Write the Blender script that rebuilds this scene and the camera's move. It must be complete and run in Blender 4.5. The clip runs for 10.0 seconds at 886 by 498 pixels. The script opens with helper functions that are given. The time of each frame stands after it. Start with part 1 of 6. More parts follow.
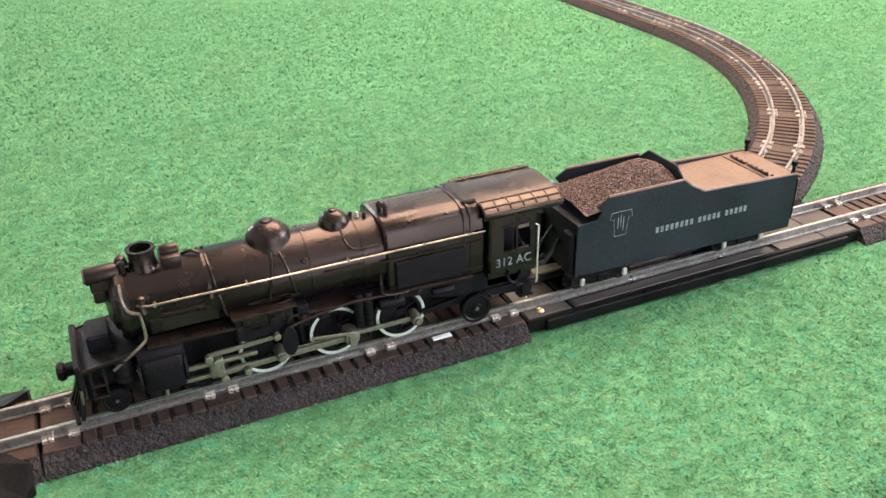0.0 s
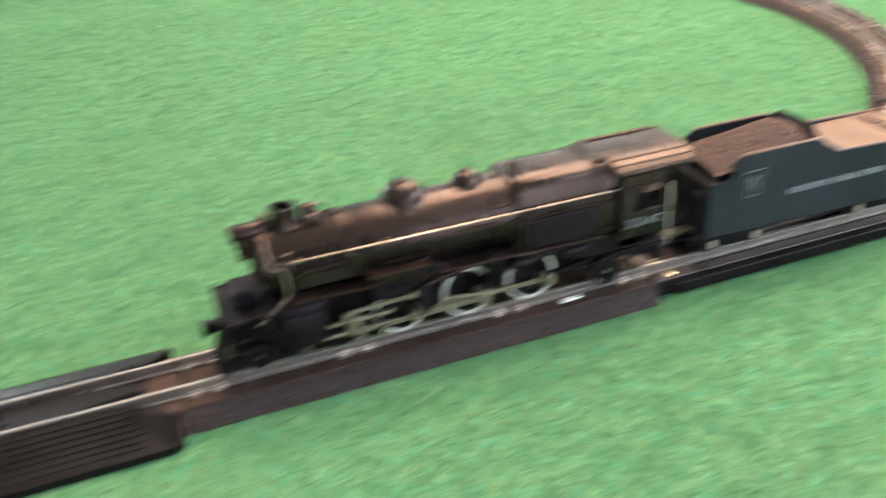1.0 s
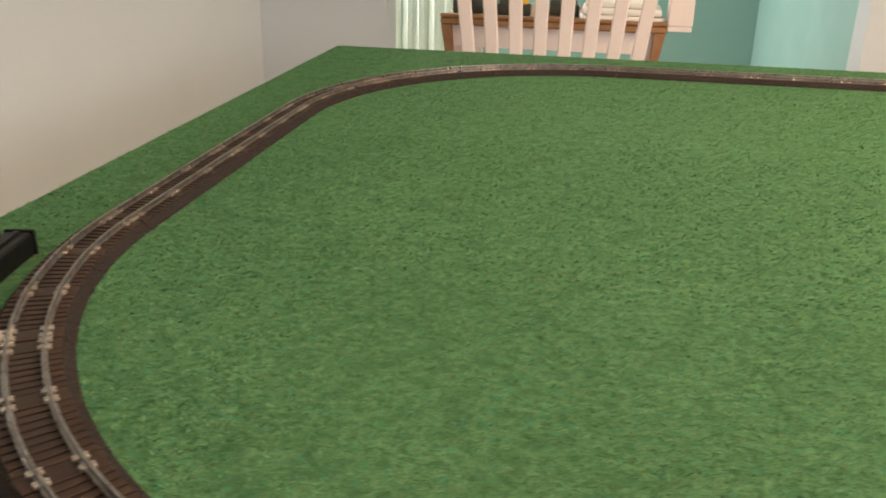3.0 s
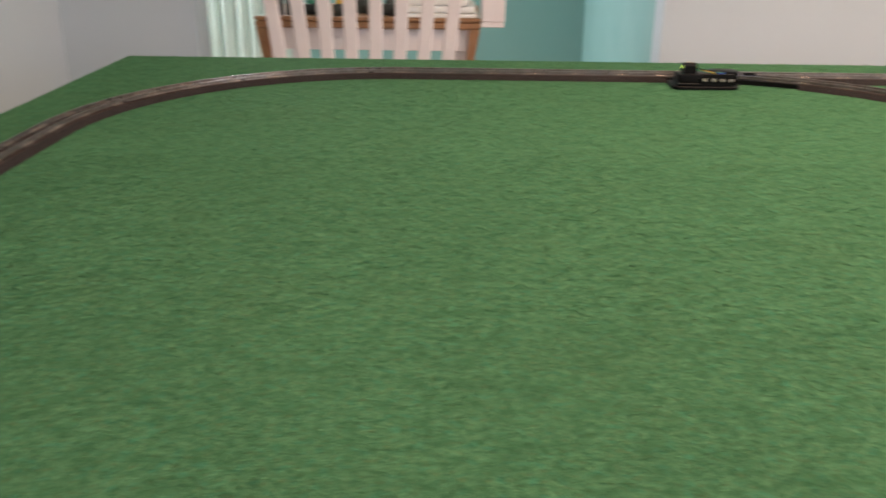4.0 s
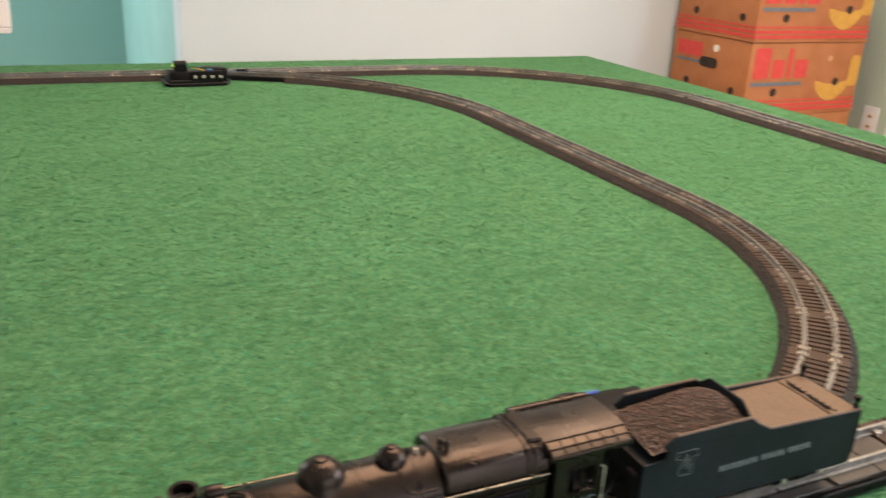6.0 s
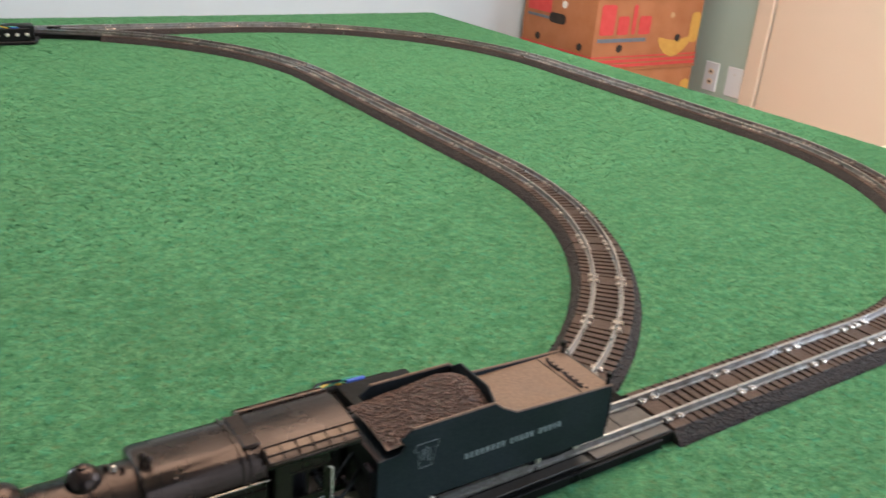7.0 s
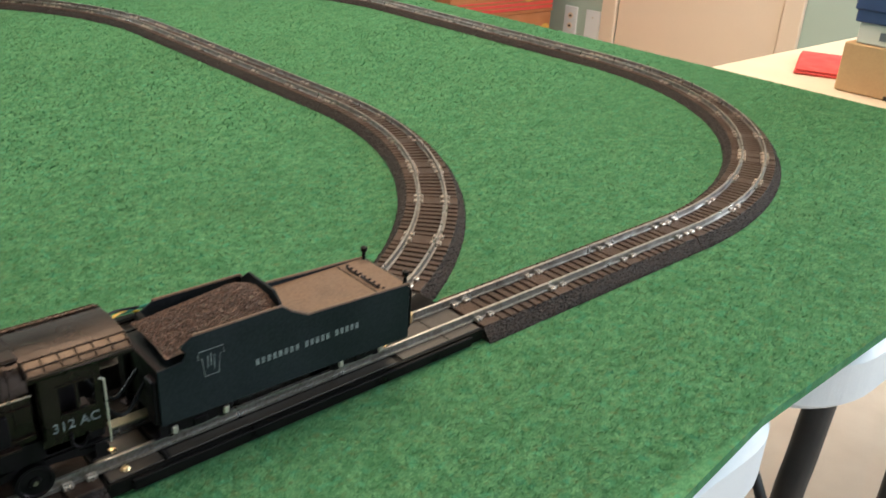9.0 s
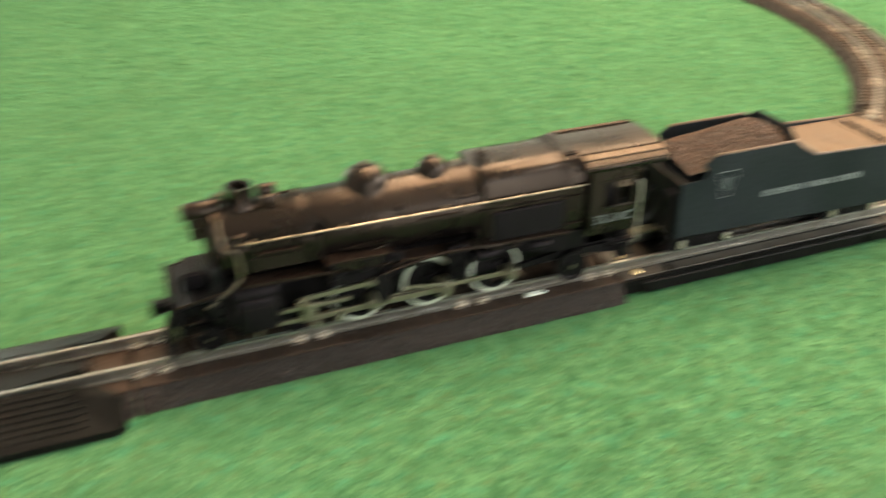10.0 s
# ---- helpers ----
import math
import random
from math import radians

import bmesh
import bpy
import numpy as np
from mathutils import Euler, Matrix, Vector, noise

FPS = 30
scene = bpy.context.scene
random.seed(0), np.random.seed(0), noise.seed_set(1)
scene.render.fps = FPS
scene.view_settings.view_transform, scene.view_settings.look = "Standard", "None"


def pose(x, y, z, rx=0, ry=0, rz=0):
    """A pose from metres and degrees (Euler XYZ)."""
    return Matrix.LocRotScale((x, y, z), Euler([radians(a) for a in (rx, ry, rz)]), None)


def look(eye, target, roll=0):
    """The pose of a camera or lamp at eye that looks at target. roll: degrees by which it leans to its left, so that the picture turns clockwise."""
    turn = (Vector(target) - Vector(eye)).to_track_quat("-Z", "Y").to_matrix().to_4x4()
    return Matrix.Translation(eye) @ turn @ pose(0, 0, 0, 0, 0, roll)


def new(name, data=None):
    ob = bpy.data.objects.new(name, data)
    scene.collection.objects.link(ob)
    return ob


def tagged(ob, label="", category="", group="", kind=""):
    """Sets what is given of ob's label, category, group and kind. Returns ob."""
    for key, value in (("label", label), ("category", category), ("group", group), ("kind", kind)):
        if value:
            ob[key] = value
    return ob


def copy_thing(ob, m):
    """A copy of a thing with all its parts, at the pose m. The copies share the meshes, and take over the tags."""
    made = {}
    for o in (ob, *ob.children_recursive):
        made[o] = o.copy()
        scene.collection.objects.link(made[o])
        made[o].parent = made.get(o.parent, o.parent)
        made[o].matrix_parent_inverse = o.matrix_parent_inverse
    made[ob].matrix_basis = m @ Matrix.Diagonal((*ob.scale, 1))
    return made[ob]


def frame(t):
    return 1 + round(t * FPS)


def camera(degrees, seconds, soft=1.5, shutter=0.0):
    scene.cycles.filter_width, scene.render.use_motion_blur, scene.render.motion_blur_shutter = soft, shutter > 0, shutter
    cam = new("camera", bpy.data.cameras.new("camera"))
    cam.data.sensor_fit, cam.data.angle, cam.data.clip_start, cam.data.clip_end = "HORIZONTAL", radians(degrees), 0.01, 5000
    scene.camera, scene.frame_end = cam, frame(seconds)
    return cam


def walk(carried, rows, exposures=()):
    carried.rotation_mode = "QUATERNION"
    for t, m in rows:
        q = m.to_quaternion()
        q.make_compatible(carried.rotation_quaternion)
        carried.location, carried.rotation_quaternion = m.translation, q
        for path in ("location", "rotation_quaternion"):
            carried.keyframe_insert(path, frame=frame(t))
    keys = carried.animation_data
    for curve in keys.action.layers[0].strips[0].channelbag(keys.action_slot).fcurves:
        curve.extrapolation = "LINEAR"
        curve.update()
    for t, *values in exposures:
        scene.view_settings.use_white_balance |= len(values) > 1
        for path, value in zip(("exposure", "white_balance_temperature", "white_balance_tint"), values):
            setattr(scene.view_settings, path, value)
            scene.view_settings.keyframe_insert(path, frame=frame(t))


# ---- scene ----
cam = camera(54.71, 10.0, soft=1.5, shutter=0.5)
PATH = [
    (0.0, pose(-0.2062, -0.3739, 0.2746, 61.6268, 1.1033, -24.5297)),
    (0.5, pose(-0.2100, -0.3737, 0.2737, 61.0382, 1.3482, -24.0659)),
    (0.8, pose(-0.2186, -0.3660, 0.2752, 59.9693, 0.8417, -23.2605)),
    (1.0, pose(-0.2374, -0.3685, 0.2611, 61.2647, 3.7114, -20.4615)),
    (1.2, pose(-0.3049, -0.3499, 0.2536, 60.2805, 2.1206, -12.9485)),
    (1.4, pose(-0.3774, -0.3317, 0.2561, 57.2251, 1.9367, -6.5715)),
    (1.5, pose(-0.4047, -0.3281, 0.2617, 55.7033, 1.6052, -1.6684)),
    (1.6, pose(-0.4365, -0.3291, 0.2613, 55.9823, 1.8402, 1.8584)),
    (1.7, pose(-0.4683, -0.3334, 0.2688, 57.3139, 2.0048, 5.3472)),
    (1.8, pose(-0.5000, -0.3389, 0.2578, 60.8074, 0.8158, 9.1173)),
    (1.9, pose(-0.5031, -0.3160, 0.2708, 60.1438, 3.3530, 13.1757)),
    (2.0, look((-0.543, -0.336, 0.290), (-0.933, 1.387, -0.648), -3.4)),
    (2.2, look((-0.561, -0.336, 0.305), (-0.982, 1.411, -0.573), -2.5)),
    (2.4, look((-0.564, -0.330, 0.303), (-0.963, 1.449, -0.519), -1.1)),
    (2.5, look((-0.557, -0.327, 0.308), (-0.909, 1.471, -0.493), -0.7)),
    (2.7, look((-0.570, -0.241, 0.298), (-0.901, 1.574, -0.474), 0.7)),
    (3.8, pose(-0.4182, -0.2196, 0.2988, 69.0364, -0.7429, 4.4266)),
    (4.0, pose(-0.3904, -0.1977, 0.3176, 67.8911, -0.5034, 1.4351)),
    (4.5, pose(-0.3408, -0.2087, 0.2808, 69.6093, -1.2235, -6.6131)),
    (5.0, pose(-0.3046, -0.2751, 0.3036, 69.3429, -1.7061, -12.6929)),
    (5.5, pose(-0.2684, -0.2999, 0.3163, 69.1985, -2.4174, -19.0788)),
    (6.2, pose(-0.2142, -0.3111, 0.3148, 69.0206, -3.1270, -27.0604)),
    (7.3, pose(-0.1341, -0.3290, 0.3292, 66.5120, -4.4382, -35.7354)),
    (7.5, pose(-0.1280, -0.3382, 0.3165, 68.6314, -3.7037, -37.9270)),
    (8.0, look((-0.101, -0.337, 0.302), (1.173, 1.006, -0.456), 4.4)),
    (8.5, pose(-0.0964, -0.3649, 0.3043, 66.0018, -3.1698, -42.5338)),
    (9.0, pose(-0.1064, -0.3669, 0.2974, 64.9322, -3.0508, -41.5239)),
    (9.5, pose(-0.1462, -0.3487, 0.2896, 61.8251, -3.5652, -35.8795)),
    (9.7, pose(-0.1783, -0.3440, 0.2878, 59.5163, -3.5530, -29.6760)),
    (9.8, pose(-0.1982, -0.3395, 0.2750, 59.2899, -2.3145, -27.0938)),
    (10.0, pose(-0.2227, -0.3611, 0.2578, 60.0847, 0.9065, -20.0392)),
]
EXPOSURES = [(0.0, 0.25, 6350, 20), (0.8, 0.27, 6350, 20), (1.5, 0.40, 6700, 20), (2.2, -0.25, 6300, 17), (2.7, -0.68, 8300, 19), (4.0, -1.15, 6850, 22), (4.5, -1.02, 6850, 16), (6.2, -0.70, 6900, 14),
             (7.5, -0.86, 5450, 10), (8.5, -0.95, 6000, 8), (9.0, -0.98, 6350, 7), (9.5, -0.96, 6850, 6), (10.0, -0.04, 7700, 6)]
walk(cam, PATH, EXPOSURES)

# ---- plan, in metres; the mat's top is z = 0 ----
L = 0.254            # one straight of track
R = 0.4855           # curve, to the centre line
SIDE = 0.507         # straight part of each end
YF = 2 * R + SIDE    # centre line of the far straight
X_LEFT, X_RIGHT, X_BRANCH = -0.503, 0.508, 0.007
TURN = 28.7          # degrees of the turnout's curved leg
RAIL = 0.0155        # rail top
FLOOR = -0.74
CEIL = 1.66
MAT = (-1.12, 1.148, -0.189, 1.671)
WL, WR, WB, WF = -1.545, 2.70, 2.29, -2.6   # walls of the room

# ---- world and lights ----
world = bpy.data.worlds.new("sky")
scene.world = world
world.use_nodes = True
wn = world.node_tree.nodes
sky = wn.new("ShaderNodeTexSky")
sky.sky_type = "NISHITA"
sky.sun_disc = False
sky.sun_elevation, sky.sun_rotation = radians(38), radians(200)
world.node_tree.links.new(sky.outputs[0], wn["Background"].inputs[0])
wn["Background"].inputs[1].default_value = 0.12


def area(name, m, sx, sy, power, colour):
    d = bpy.data.lights.new(name, "AREA")
    d.shape, d.size, d.size_y, d.energy, d.color = "RECTANGLE", sx, sy, power, colour
    ob = new(name, d)
    ob.matrix_world = m
    return ob


# daylight in side and next-room windows; unseen front daylight and warm ceiling light added
area("unseen_front_light", look((1.1, WF + 0.02, 0.29), (1.1, 0, 0.0)), 2.2, 2.0, 58, (0.74, 0.88, 1.0))
area("side_window_light", look((WR - 0.02, -0.75, 0.78), (0.0, -0.75, 0.30)), 1.65, 1.25, 115, (0.80, 0.91, 1.0))
area("next_room_window_light", look((-1.6, 3.9, 0.55), (-0.5, 2.6, 0.0)), 0.8, 1.2, 150, (0.9, 0.97, 1.0))
area("added_ceiling_light", look((0.80, 0.70, CEIL - 0.09), (0.80, 0.70, 0)), 1.75, 1.45, 90, (1.0, 0.80, 0.60))

# ---- materials ----


def material(name, base, rough=0.6, metal=0.0, second=None, scale=40.0, fine=400.0, bump=0.0, mix=0.5, spec=0.5, island=0.0, rand=0.0, rough_var=0.15, coat=0.0, tint=(1.0, 1.0, 1.0)):
    """Two colours mixed by noise at two scales, with roughness variation and fine relief."""
    m = bpy.data.materials.new(name)
    m.use_nodes = True
    nt = m.node_tree
    b = nt.nodes["Principled BSDF"]
    tc = nt.nodes.new("ShaderNodeTexCoord")
    n1, n2 = nt.nodes.new("ShaderNodeTexNoise"), nt.nodes.new("ShaderNodeTexNoise")
    n1.inputs["Scale"].default_value, n2.inputs["Scale"].default_value = scale, fine
    n1.inputs["Detail"].default_value = 4
    n2.inputs["Detail"].default_value = 3
    for n in (n1, n2):
        nt.links.new(tc.outputs["Object"], n.inputs["Vector"])
    add = nt.nodes.new("ShaderNodeMath")
    add.operation = "ADD"
    nt.links.new(n1.outputs["Fac"], add.inputs[0])
    nt.links.new(n2.outputs["Fac"], add.inputs[1])
    ramp = nt.nodes.new("ShaderNodeMapRange")
    ramp.inputs["From Min"].default_value, ramp.inputs["From Max"].default_value = 0.7, 1.3
    ramp.inputs["To Min"].default_value, ramp.inputs["To Max"].default_value = 0.5 - mix / 2, 0.5 + mix / 2
    last = add.outputs[0]
    if rand or island:
        info = nt.nodes.new("ShaderNodeObjectInfo" if rand else "ShaderNodeNewGeometry")
        ma = nt.nodes.new("ShaderNodeMath")
        ma.operation = "MULTIPLY_ADD"
        nt.links.new(info.outputs["Random" if rand else "Random Per Island"], ma.inputs[0])
        ma.inputs[1].default_value = rand or island
        nt.links.new(last, ma.inputs[2])
        sub = nt.nodes.new("ShaderNodeMath")
        sub.operation = "SUBTRACT"
        nt.links.new(ma.outputs[0], sub.inputs[0])
        sub.inputs[1].default_value = (rand or island) / 2
        last = sub.outputs[0]
    nt.links.new(last, ramp.inputs["Value"])
    mx = nt.nodes.new("ShaderNodeMix")
    mx.data_type = "RGBA"
    mx.inputs["A"].default_value = (*base, 1)
    mx.inputs["B"].default_value = (*(second or [c * 0.75 for c in base]), 1)
    nt.links.new(ramp.outputs[0], mx.inputs["Factor"])
    nt.links.new(mx.outputs["Result"], b.inputs["Base Color"])
    rr = nt.nodes.new("ShaderNodeMapRange")
    rr.inputs["From Min"].default_value, rr.inputs["From Max"].default_value = 0.3, 0.7
    rr.inputs["To Min"].default_value, rr.inputs["To Max"].default_value = max(rough - rough_var, 0.03), min(rough + rough_var, 1)
    nt.links.new(n1.outputs["Fac"], rr.inputs["Value"])
    nt.links.new(rr.outputs[0], b.inputs["Roughness"])
    b.inputs["Metallic"].default_value = metal
    b.inputs["Specular IOR Level"].default_value = spec
    b.inputs["Specular Tint"].default_value = (*tint, 1)
    b.inputs["Coat Weight"].default_value = coat
    if bump:
        bp = nt.nodes.new("ShaderNodeBump")
        bp.inputs["Strength"].default_value = 0.6
        bp.inputs["Distance"].default_value = bump
        nt.links.new(n2.outputs["Fac"], bp.inputs["Height"])
        nt.links.new(bp.outputs[0], b.inputs["Normal"])
    return m


def glow(name, colour, strength):
    m = material(name, colour, 0.3)
    b = m.node_tree.nodes["Principled BSDF"]
    b.inputs["Emission Color"].default_value = (*colour, 1)
    b.inputs["Emission Strength"].default_value = strength
    return m


def felt(name, dark, light, brown, teal, island=0.0, spec=0.06):
    """Short green pile: fleck and clump noise between two greens, with olive-brown and bluish patches."""
    m = material(name, dark, 0.9, second=light, scale=130, fine=800, mix=1.25, spec=spec, island=island, bump=0.0008)
    nt = m.node_tree
    b = nt.nodes["Principled BSDF"]
    last = b.inputs["Base Color"].links[0].from_socket
    tc = next(n for n in nt.nodes if n.type == "TEX_COORD")
    for colour, scale, lo, hi, amount, shift in ((brown, 190, 0.55, 0.69, 0.65, 3.1), (teal, 120, 0.55, 0.70, 0.60, 7.7), (brown, 9, 0.50, 0.75, 0.15, 1.3), (dark, 42, 0.47, 0.66, 0.45, 5.3)):
        mp = nt.nodes.new("ShaderNodeMapping")
        mp.inputs["Location"].default_value = (shift, shift * 0.7, 0.0)
        nt.links.new(tc.outputs["Object"], mp.inputs["Vector"])
        n = nt.nodes.new("ShaderNodeTexNoise")
        n.inputs["Scale"].default_value, n.inputs["Detail"].default_value = scale, 3
        nt.links.new(mp.outputs[0], n.inputs["Vector"])
        r = nt.nodes.new("ShaderNodeMapRange")
        r.inputs["From Min"].default_value, r.inputs["From Max"].default_value, r.inputs["To Max"].default_value = lo, hi, amount
        nt.links.new(n.outputs["Fac"], r.inputs["Value"])
        mx = nt.nodes.new("ShaderNodeMix")
        mx.data_type = "RGBA"
        nt.links.new(r.outputs[0], mx.inputs["Factor"])
        nt.links.new(last, mx.inputs["A"])
        mx.inputs["B"].default_value = (*colour, 1)
        last = mx.outputs["Result"]
    nt.links.new(last, b.inputs["Base Color"])
    return m


M_MAT = felt("grass_mat_felt", (0.045, 0.150, 0.066), (0.115, 0.275, 0.135), (0.105, 0.165, 0.070), (0.055, 0.255, 0.150))
M_BLADE = felt("grass_fibre", (0.045, 0.155, 0.068), (0.135, 0.310, 0.155), (0.115, 0.180, 0.076), (0.060, 0.280, 0.165), 0.35, 0.12)
M_TABLE = material("white_plastic", (0.78, 0.80, 0.84), 0.45, second=(0.70, 0.72, 0.77), scale=8, fine=700, bump=0.0004, mix=0.4)
M_BED = material("rubber_ballast", (0.016, 0.0115, 0.0105), 0.75, second=(0.049, 0.036, 0.033), scale=220, fine=480, bump=0.007, mix=1.2, spec=0.2)
M_GRAIN = material("ballast_grain", (0.009, 0.0068, 0.0066), 0.5, second=(0.031, 0.0235, 0.0225), scale=220, fine=480, mix=0.9, spec=0.30, island=0.7)
M_TIE = material("brown_rubber_tie", (0.021, 0.0125, 0.0098), 0.5, second=(0.052, 0.030, 0.0225), scale=60, fine=500, bump=0.0006, mix=0.8, rand=0.35, spec=0.36, tint=(1.0, 0.78, 0.66))
M_SLOT = material("dark_rubber", (0.018, 0.013, 0.012), 0.8, scale=60, fine=500, bump=0.0004)
M_RAIL = material("worn_tinplate", (0.44, 0.42, 0.405), 0.38, 0.92, second=(0.19, 0.155, 0.13), scale=70, fine=600, bump=0.0002, mix=0.9)
M_CLIP = material("tin_clip", (0.66, 0.57, 0.50), 0.4, 0.8, second=(0.36, 0.28, 0.22), scale=120, fine=700, mix=0.8)
M_BAKE = material("black_bakelite", (0.0045, 0.004, 0.004), 0.4, second=(0.010, 0.0085, 0.008), scale=45, fine=500, bump=0.0002, mix=0.9, spec=0.10)
M_PLATE = material("turnout_brown_plate", (0.028, 0.020, 0.016), 0.45, second=(0.050, 0.036, 0.028), scale=60, fine=450, bump=0.0002, mix=0.8)
# Brown second colour and specular tint put a warm lamp's sheen into the enamel.
M_LOCO = material("loco_black_enamel", (0.0040, 0.0031, 0.0033), 0.29, second=(0.0085, 0.0058, 0.0052), scale=40, fine=520, bump=0.00022, mix=0.9, rough_var=0.11, spec=0.42, tint=(1.0, 0.70, 0.57))
M_CHASSIS = material("dull_black_metal", (0.0026, 0.0025, 0.0029), 0.48, second=(0.0080, 0.0068, 0.0072), scale=90, fine=700, bump=0.0002, mix=0.8, spec=0.15, tint=(1.0, 0.75, 0.85))
M_TENDER = material("tender_black_enamel", (0.0070, 0.0094, 0.0106), 0.5, second=(0.0185, 0.0230, 0.0250), scale=28, fine=600, bump=0.00012, mix=1.0, spec=0.18, tint=(0.9, 0.84, 0.95))
M_SOOT = material("sooty_black", (0.004, 0.0038, 0.0042), 0.6, second=(0.012, 0.009, 0.0085), scale=150, fine=700, bump=0.0003, mix=1.0, spec=0.15)
M_WORN = material("worn_brown_enamel", (0.006, 0.0045, 0.0042), 0.42, second=(0.024, 0.014, 0.011), scale=140, fine=700, bump=0.0002, mix=1.0, spec=0.2, tint=(1.0, 0.7, 0.55))
# Brown of the tender top; on the roof panels it stands in for sheen.
M_DECK = material("deck_and_roof_brown", (0.082, 0.046, 0.030), 0.5, second=(0.150, 0.092, 0.062), scale=45, fine=500, bump=0.0002, mix=0.9, tint=(1.0, 0.8, 0.65))
M_COAL = material("brown_coal", (0.055, 0.030, 0.022), 0.6, second=(0.17, 0.095, 0.07), scale=200, fine=900, mix=0.9, island=0.9)
M_TYRE = material("white_tyre", (0.60, 0.60, 0.52), 0.5, second=(0.42, 0.41, 0.34), scale=100, fine=700, mix=0.8)
M_ROD = material("rod_steel", (0.24, 0.215, 0.15), 0.42, 0.6, second=(0.13, 0.115, 0.08), scale=120, fine=700, mix=0.8)
M_WIRE = material("handrail_wire", (0.34, 0.27, 0.20), 0.4, 0.9, second=(0.12, 0.09, 0.07), scale=120, fine=700, mix=0.9)
M_LETTER = material("pale_lettering", (0.26, 0.27, 0.27), 0.6, second=(0.09, 0.10, 0.105), scale=300, fine=1200, mix=1.2)
M_BRASS = material("brass_screw", (0.78, 0.60, 0.36), 0.3, 1.0, second=(0.55, 0.40, 0.22), scale=200, fine=900)
M_SILVER = material("nickel_clip", (0.72, 0.64, 0.54), 0.35, 0.45, second=(0.48, 0.41, 0.34), scale=150, fine=700, bump=0.0004)
M_RED = material("red_plastic", (0.56, 0.009, 0.022), 0.4, second=(0.40, 0.008, 0.018), scale=60, fine=600)
M_YELLOW = material("yellow_plastic", (0.75, 0.42, 0.02), 0.45, scale=60, fine=600)
M_BLUE = material("blue_plastic", (0.02, 0.08, 0.45), 0.45, scale=60, fine=600)
M_GREENW = material("green_wire", (0.03, 0.25, 0.16), 0.45, scale=60, fine=600)
M_CREAM = material("cream_wire", (0.62, 0.52, 0.40), 0.5, second=(0.5, 0.42, 0.33), scale=80, fine=600)
M_GREYW = material("grey_cable", (0.42, 0.38, 0.36), 0.5, second=(0.28, 0.25, 0.24), scale=80, fine=600)
M_BLACKP = material("black_plastic", (0.005, 0.005, 0.0058), 0.34, second=(0.011, 0.0105, 0.0105), scale=30, fine=500, bump=0.0002, mix=0.7, spec=0.12)
M_OLIVE = material("olive_grey_enamel", (0.085, 0.088, 0.072), 0.45, second=(0.060, 0.062, 0.052), scale=25, fine=400)
M_SLEEVE = material("grey_black_sleeve", (0.030, 0.028, 0.027), 0.55, second=(0.018, 0.017, 0.016), scale=80, fine=600)
M_POST = material("terminal_post_grey", (0.075, 0.062, 0.056), 0.5, second=(0.05, 0.042, 0.038), scale=60, fine=500)
M_GREYP = material("grey_plastic", (0.22, 0.21, 0.19), 0.5, scale=30, fine=500)
M_BROWNCYL = material("dark_brown_sleeve", (0.06, 0.038, 0.034), 0.45, second=(0.09, 0.06, 0.05), scale=30, fine=500)
M_PAPER = material("white_paper", (0.78, 0.76, 0.72), 0.7, second=(0.7, 0.68, 0.64), scale=30, fine=500)
M_WALLC = material("pale_wall_paint", (0.49, 0.545, 0.575), 0.75, second=(0.46, 0.51, 0.54), scale=3, fine=260, bump=0.0006, mix=0.5)
M_WALLT = material("teal_wall_paint", (0.22, 0.42, 0.40), 0.7, second=(0.19, 0.38, 0.365), scale=3, fine=260, bump=0.0006, mix=0.5)
M_WALLG = material("sage_wall_paint", (0.42, 0.52, 0.47), 0.75, second=(0.385, 0.485, 0.435), scale=3, fine=260, bump=0.0006, mix=0.5)
# Unseen front wall, kept dark so that black parts reflect little.
M_WALLF = material("unseen_dark_wall", (0.10, 0.17, 0.165), 0.75, second=(0.085, 0.15, 0.145), scale=3, fine=260, bump=0.0006, mix=0.5)
M_CEIL = material("white_ceiling_paint", (0.78, 0.77, 0.74), 0.85, second=(0.72, 0.71, 0.68), scale=6, fine=200, bump=0.001, mix=0.5)
# White door; the warm light on it is put into the base colour.
M_DOOR = material("warm_lit_door_paint", (0.77, 0.63, 0.51), 0.45, second=(0.73, 0.60, 0.48), scale=5, fine=300, bump=0.0002, mix=0.5)
M_CARPET = material("beige_carpet", (0.84, 0.69, 0.56), 0.95, second=(0.74, 0.59, 0.47), scale=14, fine=500, bump=0.003, mix=0.9)
M_CARD = material("kraft_cardboard", (0.43, 0.165, 0.064), 0.75, second=(0.34, 0.125, 0.048), scale=14, fine=300, bump=0.0004, mix=0.8)
M_CARD2 = material("tan_cardboard", (0.55, 0.34, 0.17), 0.75, second=(0.47, 0.28, 0.14), scale=14, fine=300, bump=0.0004, mix=0.7)
M_PRED = material("red_print", (0.62, 0.06, 0.05), 0.7, second=(0.52, 0.05, 0.05), scale=40, fine=400)
M_PGREY = material("slate_print", (0.16, 0.17, 0.20), 0.7, scale=40, fine=400)
M_PYEL = material("yellow_print", (0.62, 0.36, 0.06), 0.7, second=(0.5, 0.26, 0.06), scale=40, fine=400, mix=0.9)
M_HOLE = material("box_inside", (0.03, 0.02, 0.015), 0.9, scale=40, fine=400)
M_BLUEBOX = material("navy_card", (0.03, 0.06, 0.17), 0.6, second=(0.025, 0.05, 0.14), scale=14, fine=400)
M_WHITEBOX = material("white_card", (0.72, 0.68, 0.62), 0.6, second=(0.64, 0.60, 0.55), scale=14, fine=400)
